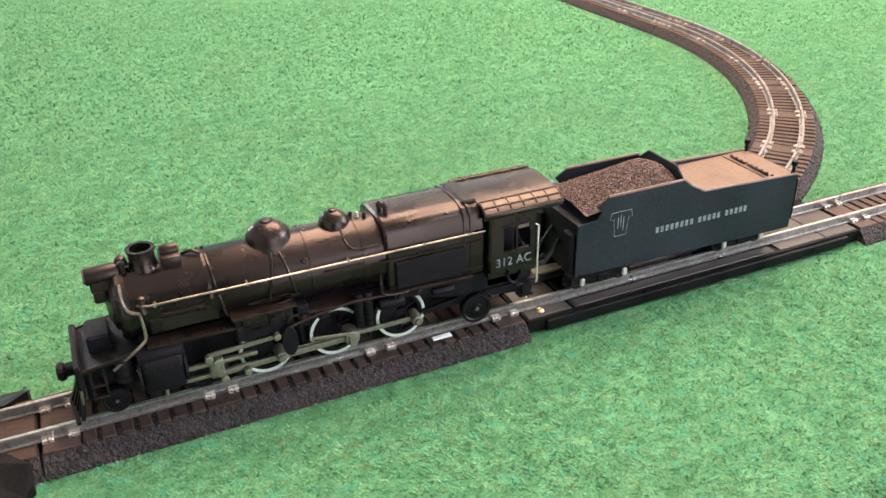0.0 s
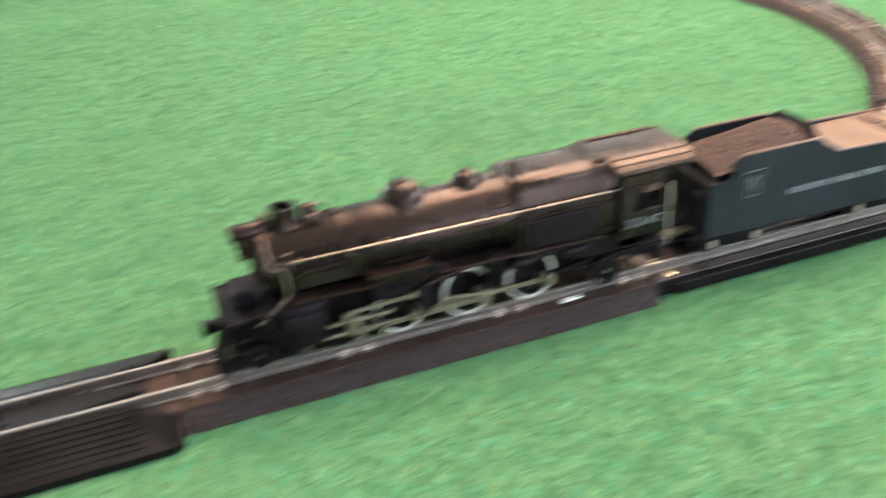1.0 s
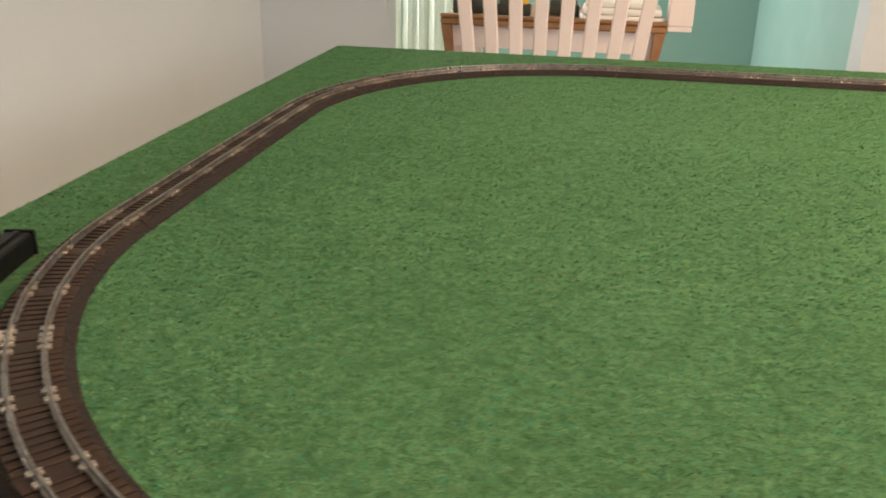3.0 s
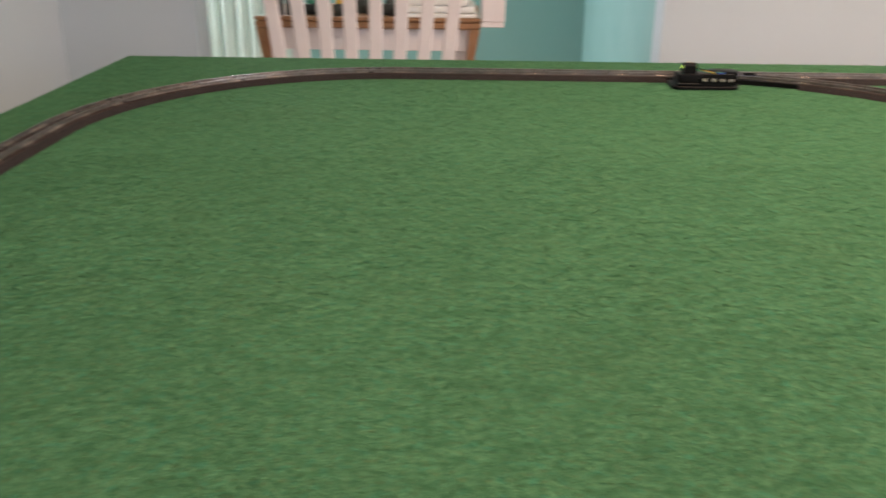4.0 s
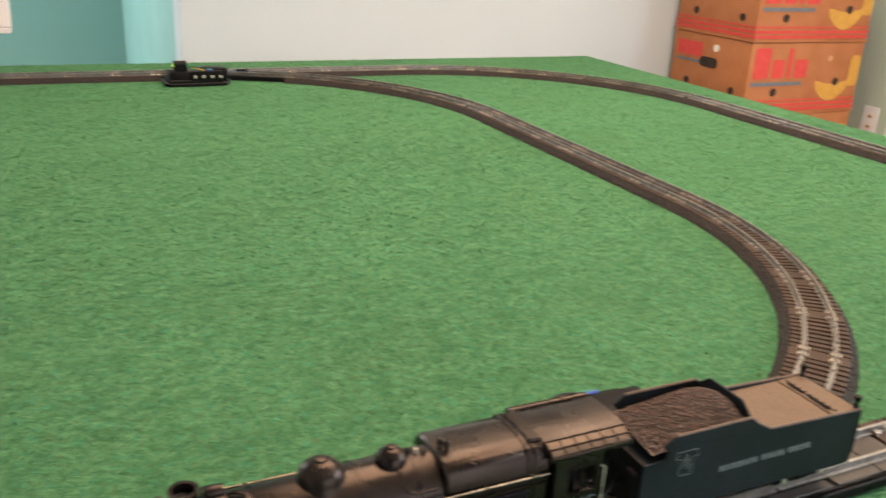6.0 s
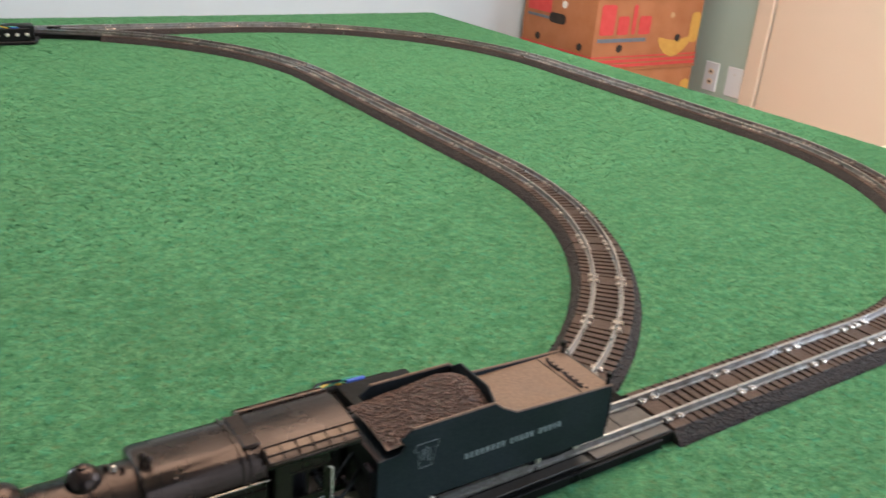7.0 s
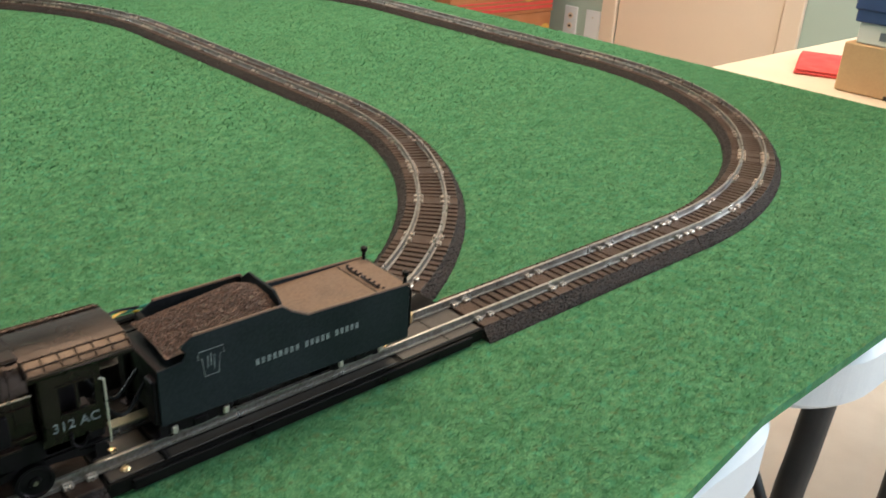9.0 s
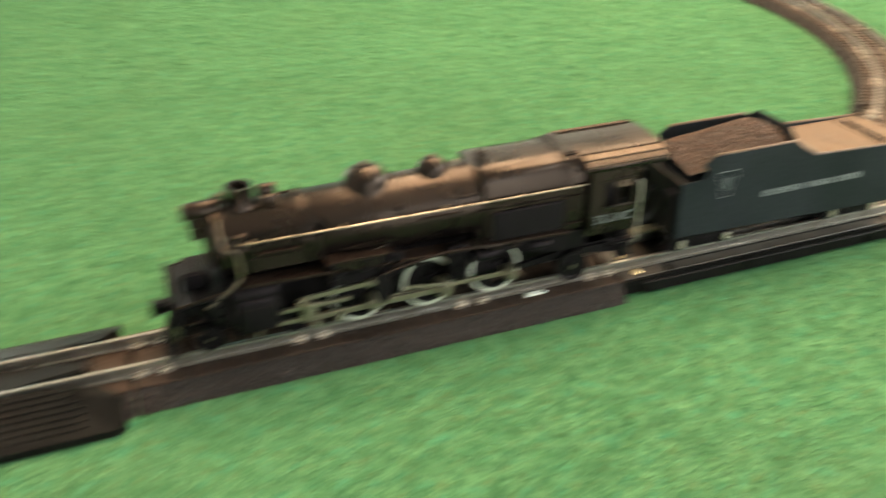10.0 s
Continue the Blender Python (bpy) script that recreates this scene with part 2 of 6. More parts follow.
M_TAN = material("beige_laminate", (0.70, 0.58, 0.44), 0.5, second=(0.64, 0.52, 0.39), scale=10, fine=300)
M_LEG = material("black_steel_leg", (0.03, 0.03, 0.032), 0.4, 0.3, scale=20, fine=400)
M_WHITEW = material("white_painted_wood", (0.76, 0.68, 0.66), 0.5, second=(0.68, 0.60, 0.58), scale=20, fine=200, bump=0.0003)
M_WOOD = material("oak_wood", (0.32, 0.16, 0.07), 0.5, second=(0.22, 0.10, 0.045), scale=18, fine=150, bump=0.0004, mix=0.9)
M_TOY = material("dark_toy_plastic", (0.05, 0.06, 0.045), 0.4, second=(0.02, 0.02, 0.02), scale=60, fine=300, mix=1.0)
M_CURTAIN = material("sheer_curtain", (0.55, 0.66, 0.62), 0.8, second=(0.66, 0.75, 0.70), scale=8, fine=90)
M_LAMP_G = glow("green_lens", (0.05, 1.0, 0.35), 2.5)
M_LAMP_Y = glow("yellow_green_lens", (0.7, 1.0, 0.15), 1.6)
M_LED = glow("green_led", (0.55, 1.0, 0.5), 11.0)
M_HEAD = material("headlamp_lens", (0.16, 0.09, 0.06), 0.2, second=(0.10, 0.055, 0.035), scale=300, fine=900)
M_REDCAB = material("red_cab_lining", (0.16, 0.02, 0.025), 0.5, scale=80, fine=400)
M_OPAL = glow("added_panel_glow", (1.0, 0.80, 0.58), 3.0)

# ---- mesh helpers ----


def part(name, bm, mat, parent=None, label="", smooth=False, m=None):
    me = bpy.data.meshes.new(name)
    bm.to_mesh(me)
    bm.free()
    me.materials.append(mat)
    if smooth:
        for p in me.polygons:
            p.use_smooth = True
        me.set_sharp_from_angle(angle=radians(38))
    ob = new(name, me)
    if parent is not None:
        ob.parent = parent
    if m is not None:
        ob.matrix_local = m
    if label:
        tagged(ob, label)
    return ob


def box(x0, x1, y0, y1, z0, z1, bevel=0.0, bm=None, seg=1):
    bm = bm or bmesh.new()
    r = bmesh.ops.create_cube(bm, size=1.0, matrix=Matrix.Translation(((x0 + x1) / 2, (y0 + y1) / 2, (z0 + z1) / 2)) @ Matrix.Diagonal((x1 - x0, y1 - y0, z1 - z0, 1)))
    if bevel:
        es = {e for v in r["verts"] for e in v.link_edges}
        bmesh.ops.bevel(bm, geom=list(es), offset=bevel, segments=seg, profile=0.6, affect="EDGES")
    return bm


def rod(p0, p1, r0, r1=None, seg=16, bm=None, bevel=0.0):
    bm = bm or bmesh.new()
    p0, p1 = Vector(p0), Vector(p1)
    d = p1 - p0
    m = Matrix.Translation((p0 + p1) / 2) @ d.to_track_quat("Z", "Y").to_matrix().to_4x4()
    r = bmesh.ops.create_cone(bm, cap_ends=True, segments=seg, radius1=r0, radius2=r0 if r1 is None else r1, depth=d.length, matrix=m)
    if bevel:
        caps = {e for v in r["verts"] for f in v.link_faces if len(f.verts) == seg for e in f.edges}
        bmesh.ops.bevel(bm, geom=list(caps), offset=bevel, segments=2, profile=0.5, affect="EDGES")
    return bm


def prism(pts, axis, a, b, bm=None, bevel=0.0):
    """A closed outline pushed along an axis: axis 'x' takes (y, z), 'y' takes (x, z), 'z' takes (x, y)."""
    bm = bm or bmesh.new()

    def at(p, t):
        return {"x": (t, p[0], p[1]), "y": (p[0], t, p[1]), "z": (p[0], p[1], t)}[axis]

    lo, hi = [bm.verts.new(at(p, a)) for p in pts], [bm.verts.new(at(p, b)) for p in pts]
    fs = [bm.faces.new(lo), bm.faces.new(hi)]
    for i in range(len(pts)):
        j = (i + 1) % len(pts)
        fs.append(bm.faces.new((lo[i], lo[j], hi[j], hi[i])))
    bmesh.ops.recalc_face_normals(bm, faces=fs)
    if bevel:
        es = {e for f in fs for e in f.edges}
        bmesh.ops.bevel(bm, geom=list(es), offset=bevel, segments=1, affect="EDGES")
    return bm


def lathe(profile, m=None, seg=24, bm=None):
    """(radius, height) turned round z, then placed by m."""
    bm = bm or bmesh.new()
    m = m or Matrix.Identity(4)
    rings = []
    for r, h in profile:
        if r < 1e-6:
            rings.append([bm.verts.new(m @ Vector((0, 0, h)))])
        else:
            rings.append([bm.verts.new(m @ Vector((r * math.cos(2 * math.pi * k / seg), r * math.sin(2 * math.pi * k / seg), h))) for k in range(seg)])
    fs = []
    for a, b in zip(rings, rings[1:]):
        for k in range(seg):
            k2 = (k + 1) % seg
            if len(a) == 1 and len(b) == 1:
                continue
            if len(a) == 1:
                fs.append(bm.faces.new((a[0], b[k], b[k2])))
            elif len(b) == 1:
                fs.append(bm.faces.new((a[k], a[k2], b[0])))
            else:
                fs.append(bm.faces.new((a[k], a[k2], b[k2], b[k])))
    bmesh.ops.recalc_face_normals(bm, faces=fs)
    return bm


def smooth_points(pts, n=8):
    """A rounded line through the points."""
    p = [Vector(q) for q in pts]
    p = [2 * p[0] - p[1]] + p + [2 * p[-1] - p[-2]]
    out = []
    for i in range(1, len(p) - 2):
        a, b, c, d = p[i - 1:i + 3]
        for k in range(n):
            t = k / n
            out.append(0.5 * (2 * b + (c - a) * t + (2 * a - 5 * b + 4 * c - d) * t * t + (3 * b - a - 3 * c + d) * t ** 3))
    return out + [p[-2]]


def wire(pts, r, seg=8, bm=None):
    """A round wire along points."""
    bm = bm or bmesh.new()
    pts = [Vector(p) for p in pts]
    rings, up = [], Vector((0, 0, 1))
    for i, p in enumerate(pts):
        d = (pts[min(i + 1, len(pts) - 1)] - pts[max(i - 1, 0)]).normalized()
        if abs(d.dot(up)) > 0.95:
            s = d.cross(Vector((1, 0, 0))).normalized()
        else:
            s = d.cross(up).normalized()
        t = s.cross(d)
        rings.append([bm.verts.new(p + r * (s * math.cos(2 * math.pi * k / seg) + t * math.sin(2 * math.pi * k / seg))) for k in range(seg)])
    fs = []
    for a, b in zip(rings, rings[1:]):
        for k in range(seg):
            fs.append(bm.faces.new((a[k], a[(k + 1) % seg], b[(k + 1) % seg], b[k])))
    fs += [bm.faces.new(rings[0]), bm.faces.new(rings[-1])]
    bmesh.ops.recalc_face_normals(bm, faces=fs)
    return bm


def sweep(profile, line, closed_profile=True):
    """A (sideways, up) profile carried along (x, y, heading) stations on the ground; sideways is to the left of the heading."""
    bm = bmesh.new()
    rings = []
    for x, y, h in line:
        nx, ny = -math.sin(h), math.cos(h)
        rings.append([bm.verts.new((x + nx * s, y + ny * s, z)) for s, z in profile])
    fs, n = [], len(profile)
    for a, b in zip(rings, rings[1:]):
        for k in range(n):
            fs.append(bm.faces.new((a[k], a[(k + 1) % n], b[(k + 1) % n], b[k])))
    fs += [bm.faces.new(rings[0]), bm.faces.new(rings[-1])]
    bmesh.ops.recalc_face_normals(bm, faces=fs)
    return bm


def thing(name, at=(0, 0, 0), label="", category="", group="", kind="", m=None):
    ob = new(name)
    ob.empty_display_size = 0.02
    ob.matrix_world = m if m is not None else Matrix.Translation(at)
    return tagged(ob, label, category, group, kind)


def text_part(name, body, size, mat, parent, m, label=""):
    cu = bpy.data.curves.new(name, "FONT")
    cu.body, cu.size, cu.align_x, cu.align_y, cu.extrude = body, size, "CENTER", "CENTER", 0.00015
    cu.materials.append(mat)
    ob = new(name, cu)
    ob.parent = parent
    ob.matrix_local = m
    return tagged(ob, label)


def setting(name, bm, mat, label, category, smooth=False):
    return tagged(part(name, bm, mat, None, "", smooth), label, category, "", "structure")


# ---- room ----
T = 0.12
setting("floor", box(WL - 1.2, WR + T, WF - T, 4.1, FLOOR - 0.1, FLOOR), M_CARPET, "beige carpeted floor under the tables", "floor")
setting("ceiling", box(WL - 1.2, WR + T, WF - T, 4.1, CEIL, CEIL + 0.1), M_CEIL, "flat white painted ceiling", "ceiling")
setting("wall_left", box(WL - T, WL, WF, WB + T, FLOOR, CEIL), M_WALLC, "plain cream painted wall beside the tables", "wall")
setting("wall_back_1", box(WL, -1.155, WB, WB + T, FLOOR, CEIL), M_WALLC, "short pale wall beside the wide opening", "wall")
setting("wall_back_2", box(0.17, WR, WB, WB + T, FLOOR, CEIL), M_WALLC, "plain cream wall behind the train table", "wall")
setting("wall_back_3", box(-1.155, 0.17, WB, WB + T, 1.35, CEIL), M_WALLC, "cream wall above the wide opening", "wall")
# right wall with the door opening
DY0, DY1, DTOP = 1.04, 1.73, FLOOR + 2.04
SY0, SY1, SZ0, SZ1 = -1.60, 0.10, 0.10, 1.46   # side window
setting("wall_right_1", box(WR, WR + T, SY1, DY0, FLOOR, CEIL), M_WALLG, "sage green painted wall beside the door", "wall")
setting("wall_right_4", box(WR, WR + T, WF, SY0, FLOOR, CEIL), M_WALLG, "sage green painted wall beside the side window", "wall")
setting("wall_right_5", box(WR, WR + T, SY0, SY1, FLOOR, SZ0), M_WALLG, "sage green painted wall below the side window", "wall")
setting("wall_right_6", box(WR, WR + T, SY0, SY1, SZ1, CEIL), M_WALLG, "sage green painted wall above the side window", "wall")
setting("wall_right_2", box(WR, WR + T, DY1, WB + T, FLOOR, CEIL), M_WALLG, "sage green wall behind the fruit boxes", "wall")
setting("wall_right_3", box(WR, WR + T, DY0, DY1, DTOP, CEIL), M_WALLG, "sage green wall above the door", "wall")
door = tagged(thing("door_1", (WR, 0, 0)), "closed flat white painted door, warm light in its colour", "door", "", "structure")
part("door_leaf", box(-0.008, 0.06, DY0 + 0.010, DY1 - 0.010, FLOOR + 0.008, DTOP - 0.012, 0.003), M_DOOR, door)
for a, b in ((DY0 - 0.065, DY0 + 0.006), (DY1 - 0.006, DY1 + 0.065)):
    part("casing", prism([(-0.018, a), (-0.018, b), (0.0, b), (0.0, a)], "z", FLOOR, DTOP + 0.06, bevel=0.004), M_DOOR, door)
part("casing", box(-0.0185, 0.0, DY0 - 0.065, DY1 + 0.065, DTOP + 0.002, DTOP + 0.067, 0.004), M_DOOR, door)
part("jamb", box(0.062, 0.077, DY0, DY1, FLOOR, DTOP), M_DOOR, door)
for yy, w, wash in ((1.955, 0.07, False), (1.84, 0.075, True)):
    o = thing("wall_plate", (WR, yy, -0.315), "white plastic double socket plate on green wall" if not wash else "blank white plastic wall plate beside the socket", "socket")
    part("plate", box(-0.007, -0.001, -w / 2, w / 2, -0.058, 0.058, 0.003), M_TABLE, o)
    for dz in (-0.02, 0.02):
        if not wash:
            part("receptacle", prism([(0.013 * math.cos(k * 0.5236), dz + 0.012 * math.sin(k * 0.5236)) for k in range(12)], "x", -0.009, -0.0065), M_DOOR, o)
            part("slot", box(-0.0095, -0.0088, -0.006, 0.006, dz - 0.004, dz + 0.003), M_HOLE, o)
    if wash:
        part("screw", rod((-0.0085, 0, 0.03), (-0.0065, 0, 0.03), 0.003, seg=10), M_SILVER, o)
# unseen front wall behind the camera, dark to dim reflections, with an added opening
setting("wall_front_1", box(WL, 0.0, WF - T, WF, FLOOR, CEIL), M_WALLF, "unseen dark teal wall beside the added opening", "wall")
setting("wall_front_2", box(2.2, WR, WF - T, WF, FLOOR, CEIL), M_WALLF, "unseen dark teal wall beside the added opening", "wall")
setting("wall_front_3", box(0.0, 2.2, WF - T, WF, 1.3, CEIL), M_WALLF, "unseen dark teal wall above the added opening", "wall")
# next room
NB = 4.0
setting("wall_next_back", box(-1.2, 0.3, NB, NB + T, FLOOR, CEIL), M_WALLT, "teal painted wall of the next room", "wall")
setting("wall_next_back_2", box(WL - 1.2, -2.0, NB, NB + T, FLOOR, CEIL), M_WALLT, "teal painted wall of the next room", "wall")
setting("wall_next_back_3", box(-2.0, -1.2, NB, NB + T, FLOOR, -0.35), M_WALLT, "teal painted wall below the next room's window", "wall")
setting("wall_next_right", box(0.18, 0.3, WB + T, NB, FLOOR, CEIL), M_WALLT, "teal side wall of the next room", "wall")
setting("wall_next_left", box(WL - 1.2 - T, WL - 1.2, WB + T, NB + T, FLOOR, CEIL), M_WALLT, "teal wall of the next room", "wall")
setting("wall_next_front", box(WL - 1.2, WL - T, WB, WB + T, FLOOR, CEIL), M_WALLT, "teal wall of the next room", "wall")
cur = thing("curtain", (-1.6, NB - 0.06, FLOOR + 0.3), "pale sheer curtain drawn over a bright window", "curtain")
pts = [(-0.42 + 0.84 * k / 90, 0.02 * math.sin(k * 0.9) + 0.008 * math.sin(k * 2.3)) for k in range(91)]
part("cloth", prism(pts + [(x, y + 0.003) for x, y in reversed(pts)], "z", 0.0, 1.75), M_CURTAIN, cur, smooth=True)
part("curtain_rod", rod((-0.46, 0, 1.77), (0.46, 0, 1.77), 0.011), M_WHITEW, cur)
# Panel added out of view as the source of broad soft light.
lampc = thing("ceiling_panel_lamp", (0.80, 0.70, CEIL), "large unseen ceiling panel added for soft warm light", "lamp")
part("rim", box(-0.92, 0.92, -0.77, 0.77, -0.04, -0.001, 0.006), M_WHITEW, lampc)
part("diffuser", box(-0.885, 0.885, -0.735, 0.735, -0.052, -0.041, 0.003), M_OPAL, lampc)

# ---- tables and mat ----


def rounded(x0, x1, y0, y1, r, n=6):
    out = []
    for cx, cy, a0 in ((x1 - r, y1 - r, 0), (x0 + r, y1 - r, 90), (x0 + r, y0 + r, 180), (x1 - r, y0 + r, 270)):
        out += [(cx + r * math.cos(radians(a0 + 90 * k / n)), cy + r * math.sin(radians(a0 + 90 * k / n))) for k in range(n + 1)]
    return out


def folding_table(x0, x1, y0, y1, top):
    t = thing("folding_table", ((x0 + x1) / 2, (y0 + y1) / 2, FLOOR), "white moulded plastic folding table with black steel legs", "table", "tables under the mat")
    w, d, h = (x1 - x0) / 2, (y1 - y0) / 2, top - FLOOR
    part("tabletop", prism(rounded(-w, w, -d, d, 0.080, 10), "z", h - 0.045, h, bevel=0.006), M_TABLE, t, smooth=True)
    for sy in (-1, 1):
        yy = sy * (d - 0.075)
        for sx in (-1, 1):
            xx = sx * (w - 0.19)
            line = [(xx * 0.86, yy, h - 0.046), (xx * 0.86, yy, h - 0.11), (xx * 0.93, yy, h - 0.20), (xx, yy, h - 0.30), (xx, yy, 0.0)]
            part("leg", wire(smooth_points(line, 5), 0.0145, 12), M_LEG, t, smooth=True)
        part("crossbar", rod((-(w - 0.19), yy, 0.16), (w - 0.19, yy, 0.16), 0.010, seg=10), M_LEG, t, smooth=True)
        part("brace", rod((0, yy, 0.16), (0, yy - sy * 0.3, h - 0.046), 0.007, seg=10), M_LEG, t, smooth=True)


for x0, x1 in ((-1.135, -0.402), (-0.390, 0.388), (0.408, 1.152)):
    folding_table(x0, x1, -0.194 if x0 > 0 else -0.197, 1.66, -0.0085)

NX, NY = 150, 124
bm = bmesh.new()
gx0, gx1, gy0, gy1 = MAT
grid = [[bm.verts.new((gx0 + (gx1 - gx0) * i / NX, gy0 + (gy1 - gy0) * j / NY, -0.0006 + 0.0003 * noise.noise((i * 0.11, j * 0.11, 2.0)))) for j in range(NY + 1)] for i in range(NX + 1)]
for i in range(NX):
    for j in range(NY):
        bm.faces.new((grid[i][j], grid[i + 1][j], grid[i + 1][j + 1], grid[i][j + 1]))
for i in range(NX + 1):
    grid[i][0].co.y -= 0.022 * min(1.0, max(0.0, (0.33 - grid[i][0].co.x) / 0.2))
ring = [grid[i][0] for i in range(NX)] + [grid[NX][j] for j in range(NY)] + [grid[i][NY] for i in range(NX, 0, -1)] + [grid[0][j] for j in range(NY, 0, -1)]
low = [bm.verts.new((v.co.x, v.co.y, -0.0083)) for v in ring]
for k in range(len(ring)):
    k2 = (k + 1) % len(ring)
    bm.faces.new((ring[k2], ring[k], low[k], low[k2]))
mat_ob = tagged(part("grass_mat", bm, M_MAT, None, "", True), "green artificial grass mat covering the tables", "mat")

# short fibres of the mat, denser where it is seen from near
rng = np.random.default_rng(5)


def blades(n, x0, x1, y0, y1, size):
    p = np.empty((n, 3))
    p[:, 0], p[:, 1] = rng.uniform(x0, x1, n), rng.uniform(y0, y1, n)
    p[:, 2] = -0.0004
    a, lean = rng.uniform(0, 2 * np.pi, n), rng.uniform(0.75, 1.5, n)
    ln = size * rng.uniform(0.6, 1.4, n)
    d = np.c_[np.cos(a) * np.sin(lean), np.sin(a) * np.sin(lean), np.cos(lean)] * ln[:, None]
    s = np.c_[-np.sin(a), np.cos(a), np.zeros(n)] * (0.24 * ln)[:, None]
    v = np.empty((n, 3, 3))
    v[:, 0], v[:, 1], v[:, 2] = p - s, p + s, p + d
    return v.reshape(-1, 3)


vs = np.vstack([blades(36000, -0.75, 0.16, -0.2125, -0.189, 0.0020), blades(720000, -0.75, MAT[1], -0.189, 0.42, 0.0020), blades(120000, MAT[0], -0.75, -0.189, 0.9, 0.0029), blades(240000, -0.75, MAT[1], 0.42, 0.9, 0.0029), blades(330000, MAT[0], MAT[1], 0.9, 1.671, 0.0029)])
vs[:, 0] = np.clip(vs[:, 0], MAT[0] - 0.002, MAT[1] + 0.002)
me = bpy.data.meshes.new("grass_fibre")
nt3 = len(vs) // 3
me.vertices.add(len(vs))
me.vertices.foreach_set("co", vs.astype(np.float32).ravel())
me.loops.add(len(vs))
me.loops.foreach_set("vertex_index", np.arange(len(vs), dtype=np.int32))
me.polygons.add(nt3)
me.polygons.foreach_set("loop_start", np.arange(0, len(vs), 3, dtype=np.int32))
me.update(calc_edges=True)
me.materials.append(M_BLADE)
fib = new("grass_fibre", me)
fib.parent = mat_ob
tagged(fib, "short green plastic fibres", kind="stuff")

# ---- track ----
BED = [(-0.031, 0.0), (-0.0285, 0.0035), (-0.0235, 0.0084), (0.0235, 0.0084), (0.0285, 0.0035), (0.031, 0.0)]
GAUGE = 0.0121


def rail_profile(s):
    return [(s - 0.0022, 0.0096), (s - 0.0022, 0.0102), (s - 0.0008, 0.0105), (s - 0.0009, 0.0138), (s - 0.0011, 0.0141), (s - 0.0010, 0.0152), (s - 0.0006, RAIL),
            (s + 0.0006, RAIL), (s + 0.0010, 0.0152), (s + 0.0011, 0.0141), (s + 0.0009, 0.0138), (s + 0.0008, 0.0105), (s + 0.0022, 0.0102), (s + 0.0022, 0.0096)]


def track_line(length, angle, n):
    """Stations from the origin heading along x; a positive angle bends to the left."""
    out = []
    for k in range(n + 1):
        a = radians(angle) * k / n
        if angle:
            r = length / radians(angle)
            out.append((r * math.sin(a), r * (1 - math.cos(a)), a))
        else:
            out.append((length * k / n, 0.0, 0.0))
    return out


def station(length, angle, u):
    x, y, h = track_line(length, angle, 1000)[max(0, min(1000, round(u * 1000)))]
    return Matrix.Translation((x, y, 0)) @ Matrix.Rotation(h, 4, "Z")


TIES = {}


def ballast(parent, length, angle, seed, n=1500):
    """Loose-looking grains moulded on the slopes and between the ties."""
    r = random.Random(seed)
    v, f = [], []
    for k in range(n):
        u = r.uniform(0.01, 0.99)
        if r.random() < 0.8:
            w = r.random()
            s = r.choice((-1, 1)) * (0.0228 + 0.0080 * w)
            z = 0.0086 - 0.0086 * w ** 1.1
        else:
            s, z = r.choice((-1, 1)) * r.uniform(0.0140, 0.0232), 0.0086
        x, y, h = (length * u, 0.0, 0.0)
        if angle:
            rad = length / radians(angle)
            h = radians(angle) * u
            x, y = rad * math.sin(h), rad * (1 - math.cos(h))
        c = Vector((x - math.sin(h) * s, y + math.cos(h) * s, max(z, 0.0006)))
        q = Euler((r.uniform(0, 6.3), r.uniform(0, 6.3), r.uniform(0, 6.3))).to_matrix()
        g = r.uniform(0.0007, 0.0015)
        o = len(v)
        for b in ((1, 0, 0), (-1, 0, 0), (0, 0.8, 0), (0, -0.8, 0), (0, 0, 0.8), (0, 0, -0.8)):
            v.append(c + q @ (Vector(b) * g))
        for t in ((0, 2, 4), (2, 1, 4), (1, 3, 4), (3, 0, 4), (2, 0, 5), (1, 2, 5), (3, 1, 5), (0, 3, 5)):
            f.append([o + i for i in t])
    me = bpy.data.meshes.new("ballast")
    me.from_pydata(v, [], f)
    me.materials.append(M_GRAIN)
    ob = new("ballast", me)
    ob.parent = parent
    tagged(ob, "dark moulded ballast grains", kind="stuff")



def tie_mesh(name, w, half, z0, z1, mat):
    if name not in TIES:
        bm = box(-w / 2, w / 2, -half, half, z0, z1, 0.0005)
        me = bpy.data.meshes.new(name)
        bm.to_mesh(me)
        bm.free()
        me.materials.append(mat)
        TIES[name] = me
    return TIES[name]


